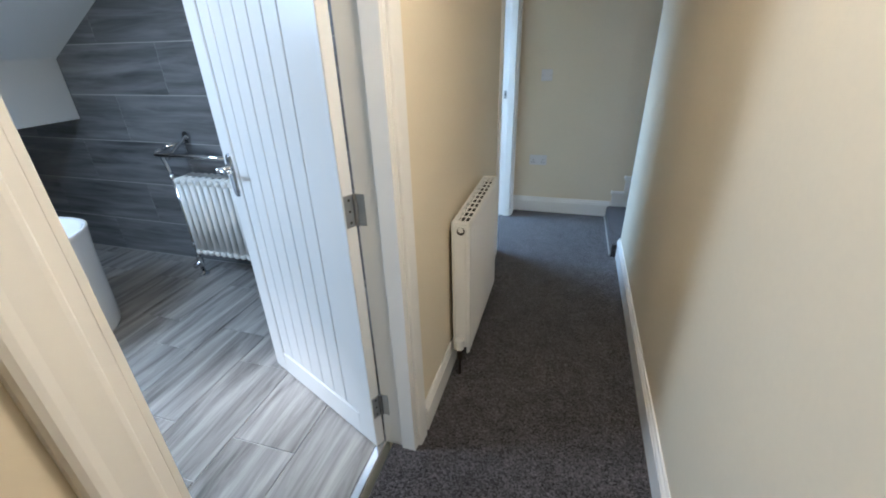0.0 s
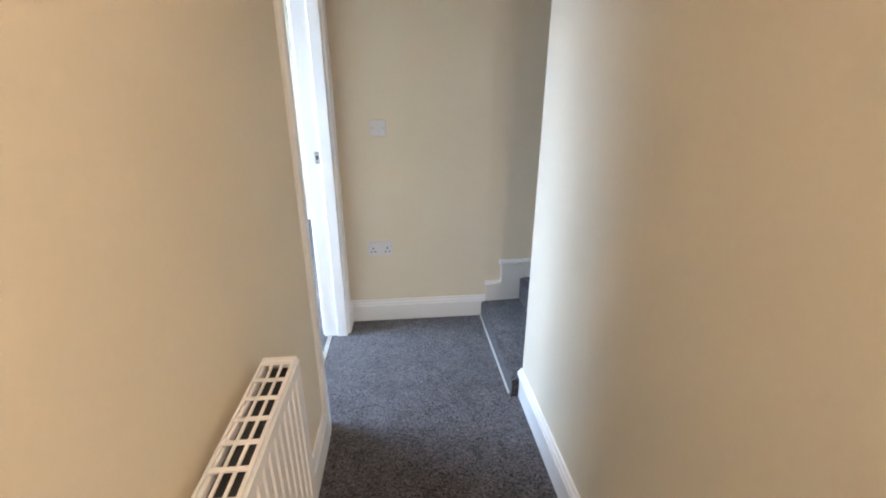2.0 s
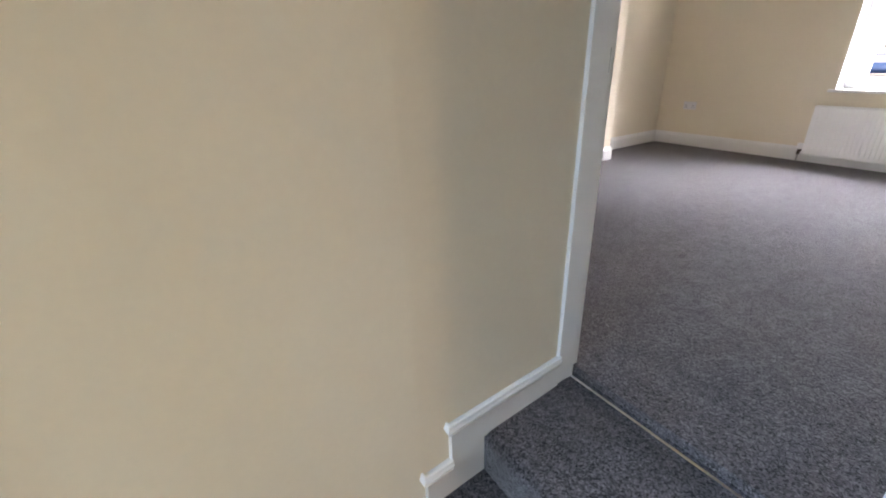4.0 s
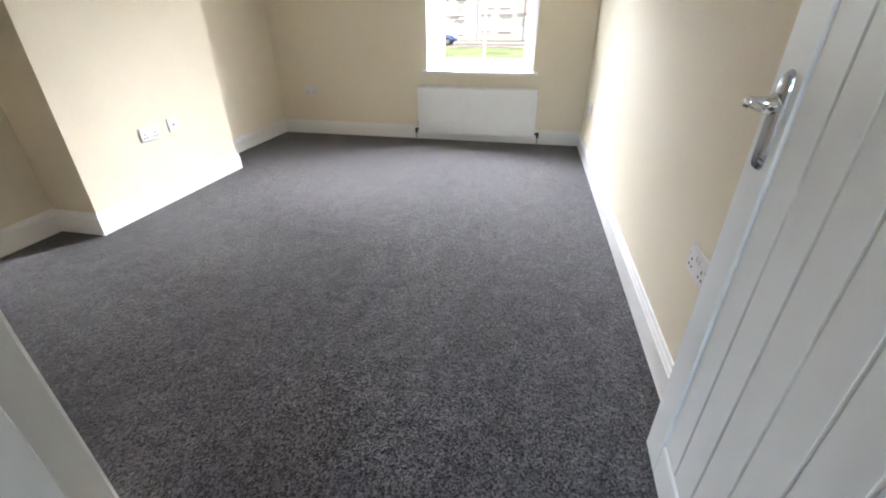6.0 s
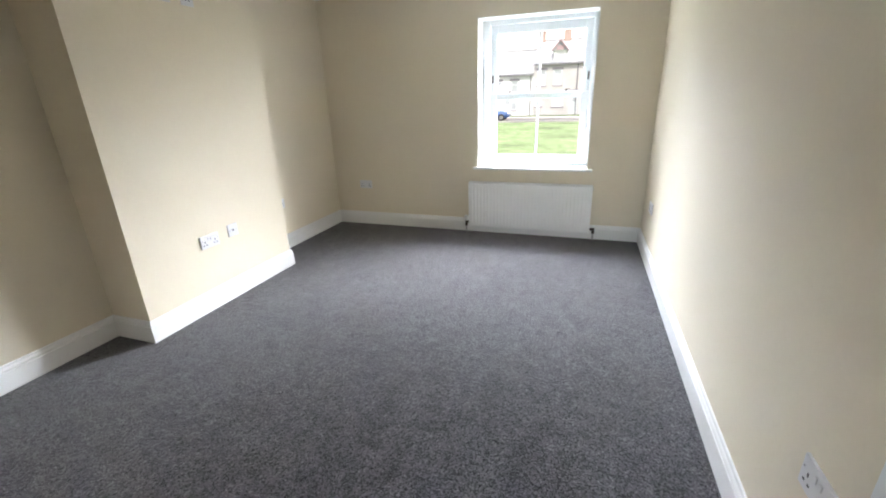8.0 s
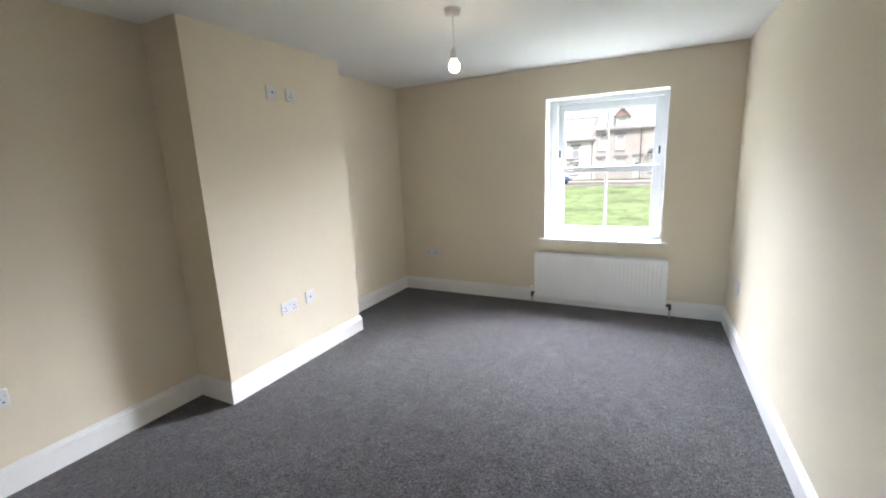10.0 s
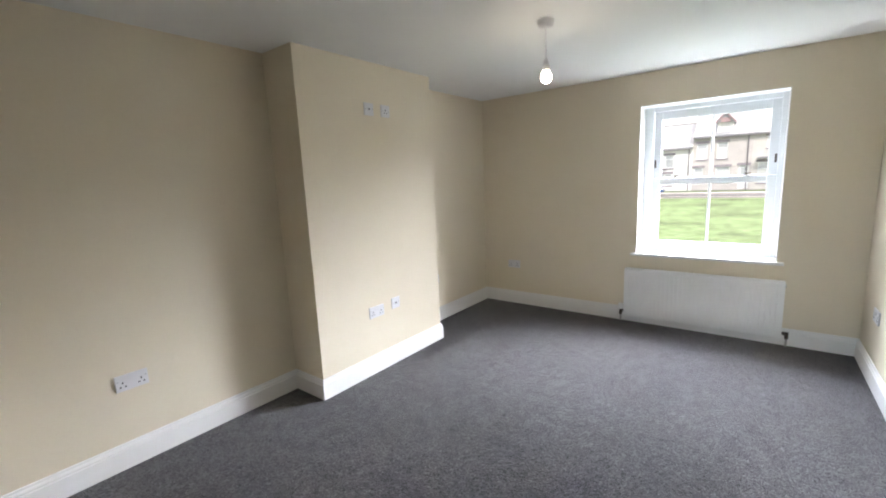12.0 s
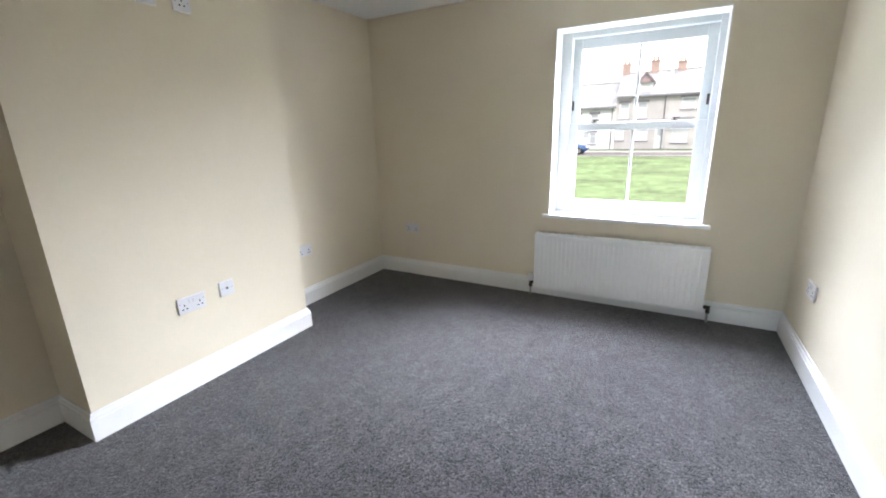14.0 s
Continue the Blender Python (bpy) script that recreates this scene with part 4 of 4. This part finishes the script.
GRASS = grass_material()
ASPHALT = material("asphalt_road", (0.055, 0.055, 0.058), 0.9, vary=0.15, scale=0.8, fine=0.2, fine_scale=60)
PAVING = material("concrete_paving", (0.30, 0.29, 0.28), 0.9, vary=0.15, scale=1.0, fine=0.1, fine_scale=20)
bm = bmesh.new()
bmesh.ops.create_grid(bm, x_segments=4, y_segments=4, size=1500)
bmesh.ops.translate(bm, vec=(0, 0, GZ), verts=bm.verts)
structure("ground", bm, GRASS, "open green with mown grass before the houses", "grass")
structure("road", box(39.5, -120, GZ - 0.3, 45.0, 120, GZ + 0.012), ASPHALT, "narrow grey asphalt road beyond the green", "road")
for x in (39.38, 45.0):
    structure("kerb", box(x, -120, GZ - 0.3, x + 0.12, 120, GZ + 0.10, 0.01), PAVING, "pale concrete kerb", "kerb")
structure("pavement", box(45.12, -120, GZ - 0.3, 47.2, 120, GZ + 0.09), PAVING, "concrete footway before the houses", "pavement")

# far house colours are paled, with haze and glare put into them
RENDER_GREY = material("grey_pebbledash_render", (0.48, 0.455, 0.445), 0.9, vary=0.12, scale=0.7, fine=0.15, fine_scale=20)
RENDER_WHITE = material("white_painted_render", (0.72, 0.715, 0.705), 0.85, vary=0.07, scale=0.6)
RENDER_BUFF = material("buff_render", (0.52, 0.50, 0.48), 0.9, vary=0.10, scale=0.7, fine=0.12, fine_scale=20)
SLATE = material("grey_roof_slate", (0.27, 0.28, 0.295), 0.65, vary=0.18, scale=0.9, fine=0.2, fine_scale=5, bump=0.5, bump_scale=6, bump_dist=0.03)
BRICKRED = material("red_chimney_brick", (0.40, 0.29, 0.25), 0.9, vary=0.2, scale=5)
MAROON = material("maroon_bargeboard", (0.36, 0.25, 0.26), 0.5, vary=0.1)
STONE = material("dark_stone_lintel", (0.27, 0.245, 0.27), 0.9, vary=0.15)
# sky reflected in the panes is put into this pale colour
HOUSEGLASS = material("pale_house_window_glass", (0.42, 0.44, 0.46), 0.08, vary=0.1, scale=1.0)
GUTTER = material("grey_gutter", (0.16, 0.15, 0.16), 0.6, vary=0.1)
COPING = material("pale_roof_coping", (0.55, 0.54, 0.53), 0.9, vary=0.1)
BLIND = material("white_window_blind", (0.66, 0.66, 0.65), 0.8, vary=0.05)


def house(label, y0, y1, eave, ridge, render, openings, stacks, x=52.5, depth=7.5):
    """A terraced house whose front faces -x; openings: (y, z, width, height, kind)."""
    h = thing("house", label, "house", group="terraced houses")
    holes = [(y - w / 2, y + w / 2, z, z + hh) for y, z, w, hh, k in openings]
    part("wall", wall_mesh("y", x, x + 0.25, y0, y1, GZ - 0.2, eave, holes), render, h)
    part("wall", wall_mesh("y", x + depth - 0.25, x + depth, y0, y1, GZ - 0.2, eave), render, h)
    for yy in (y0, y1 - 0.2):
        bm = bmesh.new()
        pts = [(x + 0.25, GZ - 0.2), (x + depth - 0.25, GZ - 0.2), (x + depth - 0.25, eave), (x + depth / 2, ridge - 0.12), (x + 0.25, eave)]
        a = [bm.verts.new((p, yy, q)) for p, q in pts]
        b = [bm.verts.new((p, yy + 0.2, q)) for p, q in pts]
        for i in range(5):
            bm.faces.new((a[i], a[(i + 1) % 5], b[(i + 1) % 5], b[i]))
        bm.faces.new(a)
        bm.faces.new(b[::-1])
        part("gable", bm, render, h)
    bm = bmesh.new()
    prof = [(x - 0.25, eave - 0.05), (x + depth / 2, ridge), (x + depth + 0.25, eave - 0.05)]
    lo = [[bm.verts.new((p, yy, q)) for p, q in prof] for yy in (y0, y1)]
    hi = [[bm.verts.new((p, yy, q + 0.14)) for p, q in prof] for yy in (y0, y1)]
    for i in (0, 1):
        bm.faces.new((lo[0][i], lo[0][i + 1], lo[1][i + 1], lo[1][i]))
        bm.faces.new((hi[0][i], hi[0][i + 1], hi[1][i + 1], hi[1][i]))
        for k in (0, 1):
            bm.faces.new((lo[k][i], lo[k][i + 1], hi[k][i + 1], hi[k][i]))
    for i in (0, 2):
        bm.faces.new((lo[0][i], lo[1][i], hi[1][i], hi[0][i]))
    roof = part("roof", bm, SLATE, h, "grey slate roof")
    part("gutter", box(x - 0.36, y0, eave - 0.16, x - 0.24, y1, eave - 0.05), GUTTER, h, "dark gutter")
    part("ridge_tile", box(x + depth / 2 - 0.12, y0, ridge + 0.10, x + depth / 2 + 0.12, y1, ridge + 0.20), SLATE, roof)
    rise = [(x - 0.20, eave + 0.06), (x + depth / 2, ridge + 0.12), (x + depth / 2, ridge + 0.27), (x - 0.20, eave + 0.21)]
    bm = bmesh.new()
    ends = [[bm.verts.new((p, yy, q)) for p, q in rise] for yy in (y0 + 0.01, y0 + 0.22)]
    for i in range(4):
        bm.faces.new((ends[0][i], ends[0][(i + 1) % 4], ends[1][(i + 1) % 4], ends[1][i]))
    bm.faces.new(ends[0])
    bm.faces.new(ends[1][::-1])
    part("coping", bm, COPING, roof, "pale coping on the party wall")
    part("downpipe", cyl((x - 0.10, y0 + 0.35, GZ), (x - 0.10, y0 + 0.35, eave - 0.1), 0.05, seg=8), GUTTER, h)
    for y, z, w, hh, kind in openings:
        a, b = y - w / 2, y + w / 2
        if kind == "door":
            d = part("door", box(x + 0.10, a, z, x + 0.16, b, z + hh), UPVC, h, "white front door")
            part("door_pane", box(x + 0.085, a + 0.2, z + hh * 0.55, x + 0.10, b - 0.2, z + hh * 0.9), HOUSEGLASS, d)
        else:
            wn = bmesh.new()
            f = 0.09
            add_box(wn, x + 0.06, a, z, x + 0.14, a + f, z + hh)
            add_box(wn, x + 0.06, b - f, z, x + 0.14, b, z + hh)
            add_box(wn, x + 0.06, a + f, z, x + 0.14, b - f, z + f)
            add_box(wn, x + 0.06, a + f, z + hh - f, x + 0.14, b - f, z + hh)
            add_box(wn, x + 0.06, a + f, z + hh * 0.66, x + 0.14, b - f, z + hh * 0.66 + 0.07)
            wd = part("window", wn, UPVC, h)
            part("pane", box(x + 0.105, a + f, z + f, x + 0.125, b - f, z + hh * 0.66), BLIND if kind == "blind" else HOUSEGLASS, wd)
            part("pane", box(x + 0.105, a + f, z + hh * 0.66 + 0.07, x + 0.125, b - f, z + hh - f), HOUSEGLASS, wd)
            part("sill", box(x - 0.08, a - 0.08, z - 0.12, x + 0.06, b + 0.08, z), STONE, wd)
        part("lintel", box(x - 0.03, a - 0.14, z + hh, x + 0.02, b + 0.14, z + hh + 0.24), STONE, h)
    for yy, top in stacks:
        st = bmesh.new()
        add_box(st, x + depth / 2 - 0.35, yy - 0.42, ridge - 0.4, x + depth / 2 + 0.35, yy + 0.42, top)
        add_box(st, x + depth / 2 - 0.42, yy - 0.49, top, x + depth / 2 + 0.42, yy + 0.49, top + 0.12)
        c = part("chimney", st, BRICKRED, h, "red brick chimney stack")
        for dy in (-0.2, 0.2):
            part("chimney_pot", cyl((x + depth / 2, yy + dy, top + 0.12), (x + depth / 2, yy + dy, top + 0.55), 0.13, 0.10, 10), BRICKRED, c)
    return h


mid = house("grey rendered terraced house with a gabled dormer", 1.25, 6.30, 4.75, 7.35, RENDER_GREY,
            [(5.48, 2.48, 0.96, 1.60, "blind"), (3.72, 2.48, 0.92, 1.62, "blind"), (5.75, 0.26, 0.86, 1.38, "blind"), (3.60, 0.20, 1.22, 1.45, "blind"), (1.86, GZ + 0.12, 0.86, 2.30, "door")], [(5.99, 8.3), (3.1, 8.45)])
dx = 52.6
dorm = part("dormer", wall_mesh("y", dx, dx + 2.2, 2.95, 4.25, 4.75, 6.15, [(3.2, 4.0, 4.95, 6.0)]), RENDER_WHITE, mid, "white dormer with a maroon gable")
part("dormer_window", box(dx + 0.1, 3.2, 4.95, dx + 0.15, 4.0, 6.0), BLIND, dorm)
bm = bmesh.new()
g = [(2.75, 6.05), (4.45, 6.05), (3.6, 7.0)]
a = [bm.verts.new((dx - 0.2, p, q)) for p, q in g]
b = [bm.verts.new((dx + 3.2, p, q)) for p, q in g]
for i in range(3):
    bm.faces.new((a[i], a[(i + 1) % 3], b[(i + 1) % 3], b[i]))
bm.faces.new(a)
bm.faces.new(b[::-1])
part("dormer_roof", bm, SLATE, dorm)
for p, q in (((2.70, 6.0), (3.6, 7.03)), ((4.50, 6.0), (3.6, 7.03))):
    part("bargeboard", add_box(bmesh.new(), -0.06, -0.09, 0, 0.06, 0.09, 1), MAROON, dorm).matrix_basis = (
        Matrix.Translation((dx - 0.27, p[0], p[1])) @ Vector((0, q[0] - p[0], q[1] - p[1])).to_track_quat("Z", "X").to_matrix().to_4x4() @ Matrix.Diagonal((1, 1, math.hypot(q[0] - p[0], q[1] - p[1]), 1)))
part("gable_infill", box(dx - 0.22, 3.2, 6.06, dx - 0.202, 4.0, 6.5), MAROON, dorm)
house("low white rendered terraced house with a slate roof", 6.30, 12.6, 3.75, 6.45, RENDER_WHITE,
      [(8.5, 1.75, 0.85, 1.35, "glass"), (10.6, 1.75, 1.2, 1.35, "blind"), (9.3, GZ + 0.12, 0.9, 2.1, "door"), (8.6, -0.1, 0.8, 1.25, "glass"), (11.0, -0.1, 1.5, 1.25, "glass")], [(12.2, 7.4)])
house("buff rendered terraced house with a porch canopy", -3.9, 1.25, 4.75, 7.35, RENDER_BUFF,
      [(-0.52, 3.28, 1.34, 1.12, "blind"), (-2.7, 2.65, 1.2, 1.4, "blind"), (0.0, -0.05, 1.5, 2.0, "blind"), (-2.4, GZ + 0.12, 0.95, 2.2, "door")], [(0.5, 8.15), (-3.5, 8.15)])
house("pale rendered terraced house further along the row", -9.2, -3.9, 4.75, 7.35, RENDER_WHITE,
      [(-5.4, 2.65, 1.3, 1.5, "glass"), (-7.7, 2.65, 1.3, 1.5, "blind"), (-5.4, -0.05, 1.6, 1.4, "glass"), (-7.7, GZ + 0.12, 0.95, 2.2, "door")], [(-8.8, 8.2)])
house("grey rendered house at the end of the row", 12.6, 18.5, 3.75, 6.45, RENDER_GREY,
      [(14.2, 1.75, 1.2, 1.35, "glass"), (16.6, 1.75, 1.2, 1.35, "glass"), (14.2, -0.1, 1.4, 1.3, "glass"), (16.8, GZ + 0.12, 0.9, 2.1, "door")], [(18.0, 7.4)])
can = bmesh.new()
add_box(can, 51.6, -1.1, 2.30, 52.47, 0.80, 2.46)
tagged(part("porch_canopy", can, SLATE, None), "small slate canopy over the front window", "canopy")


def car(m, label):
    """A small hatchback: local x forward, 3.9 m long."""
    c = thing("car", label, "car", m)
    paint = material("blue_car_paint", (0.045, 0.10, 0.24), 0.25, vary=0.03, coat=0.6)
    bm = bmesh.new()
    side = [(-1.92, 0.35), (-1.95, 0.62), (-1.86, 0.92), (-1.2, 0.95), (0.75, 0.95), (1.55, 0.84), (1.92, 0.66), (1.95, 0.36), (1.6, 0.24), (-1.6, 0.24)]
    half = [0.74, 0.80, 0.80, 0.82, 0.82, 0.78, 0.70, 0.70, 0.76, 0.76]
    l = [bm.verts.new((x, hw, z)) for (x, z), hw in zip(side, half)]
    r = [bm.verts.new((x, -hw, z)) for (x, z), hw in zip(side, half)]
    k = len(side)
    for i in range(k):
        bm.faces.new((l[i], l[(i + 1) % k], r[(i + 1) % k], r[i]))
    bm.faces.new(l)
    bm.faces.new(r[::-1])
    bmesh.ops.bevel(bm, geom=list(bm.edges), offset=0.05, segments=2, affect="EDGES")
    part("body", bm, paint, c, smooth=True)
    bm = bmesh.new()
    low = [(-1.80, 0.78, 0.93), (0.85, 0.78, 0.93), (0.85, -0.78, 0.93), (-1.80, -0.78, 0.93)]
    top = [(-1.45, 0.58, 1.44), (0.05, 0.58, 1.47), (0.05, -0.58, 1.47), (-1.45, -0.58, 1.44)]
    a = [bm.verts.new(p) for p in low]
    b = [bm.verts.new(p) for p in top]
    for i in range(4):
        bm.faces.new((a[i], a[(i + 1) % 4], b[(i + 1) % 4], b[i]))
    bm.faces.new(b)
    bm.faces.new(a[::-1])
    part("windows", bm, HOUSEGLASS, c, "dark glazed cabin")
    part("car_roof", box(-1.45, -0.60, 1.44, 0.06, 0.60, 1.50, 0.02), paint, c)
    for x in (-1.22, 1.22):
        for s in (-1, 1):
            w = part("wheel", cyl((x, s * 0.60, 0.30), (x, s * 0.80, 0.30), 0.30, seg=24), DARK, c, "black tyre")
            part("rim", cyl((x, s * 0.78, 0.30), (x, s * 0.812, 0.30), 0.19, seg=18), STEEL, w)
    for s in (-1, 1):
        part("headlight", box(1.82, s * 0.55 - 0.14, 0.60, 1.95, s * 0.55 + 0.14, 0.74, 0.02), PLATE, c)
    return c


car(pose(42.8, 9.15, GZ + 0.015, 0, 0, -90), "small dark blue hatchback parked on the road")

# ---------- bathroom tiles ----------
# floor: planks along y, staggered by a third
PW, PL, G = 0.295, 0.60, 0.004
floor_ob = bpy.data.objects["floor_bathroom"]


def tile_mesh(name, sx, sy, sz, mat):
    bm = box(0, 0, 0, sx, sy, sz)
    bmesh.ops.bevel(bm, geom=[e for e in bm.edges], offset=0.0012, segments=1, affect="EDGES")
    bmesh.ops.recalc_face_normals(bm, faces=bm.faces)
    me = bpy.data.meshes.new(name)
    bm.to_mesh(me)
    bm.free()
    me.materials.append(mat)
    return me


tile_cache = {}


def lay(parent, sx, sy, sz, at, mat):
    key = (round(sx, 4), round(sy, 4), round(sz, 4), mat.name)
    if key not in tile_cache:
        tile_cache[key] = tile_mesh("tile", sx, sy, sz, mat)
    o = new("tile", tile_cache[key])
    o.location = at
    o.parent = parent
    return o


x_hi, x_lo, y_lo, y_hi = LEFT - 0.163, -4.598, -4.81, BN - 0.005
col = 0
x = x_hi
while x - PW > x_lo:
    y = y_lo - (col % 2) * 0.4
    while y < y_hi:
        a, b = max(y, y_lo), min(y + PL, y_hi)
        if b - a > 0.03:
            lay(floor_ob, PW - G, b - a - G, 0.006, (x - PW + G / 2, a + G / 2, -0.005), FLOORTILE)
        y += PL
    x -= PW
    col += 1
# end wall: long courses, half bond
wall_ob = bpy.data.objects["wall_bathroom_end"]
grout = structure("grout_bathroom", box(-4.6, BN - 0.0028, 0.0, LEFT - 0.131, BN + 0.0085, 2.35), GROUT, "light grout behind the dark wall tiles", "grout")
TW, TH = 0.90, 0.299
row = 0
z = -0.025
while z < 2.3:
    h = min(TH, 2.34 - z)
    low = max(z, 0.002)
    x = -4.6 - (row % 2) * TW / 2
    while x < LEFT - 0.14:
        a, b = max(x, -4.598), min(x + TW, LEFT - 0.132)
        if b - a > 0.03:
            lay(wall_ob, b - a - 0.0015, 0.009, z + h - low - 0.004, (a + 0.0008, BN - 0.004, low + 0.002), WALLTILE)
        x += TW
    z += TH
    row += 1
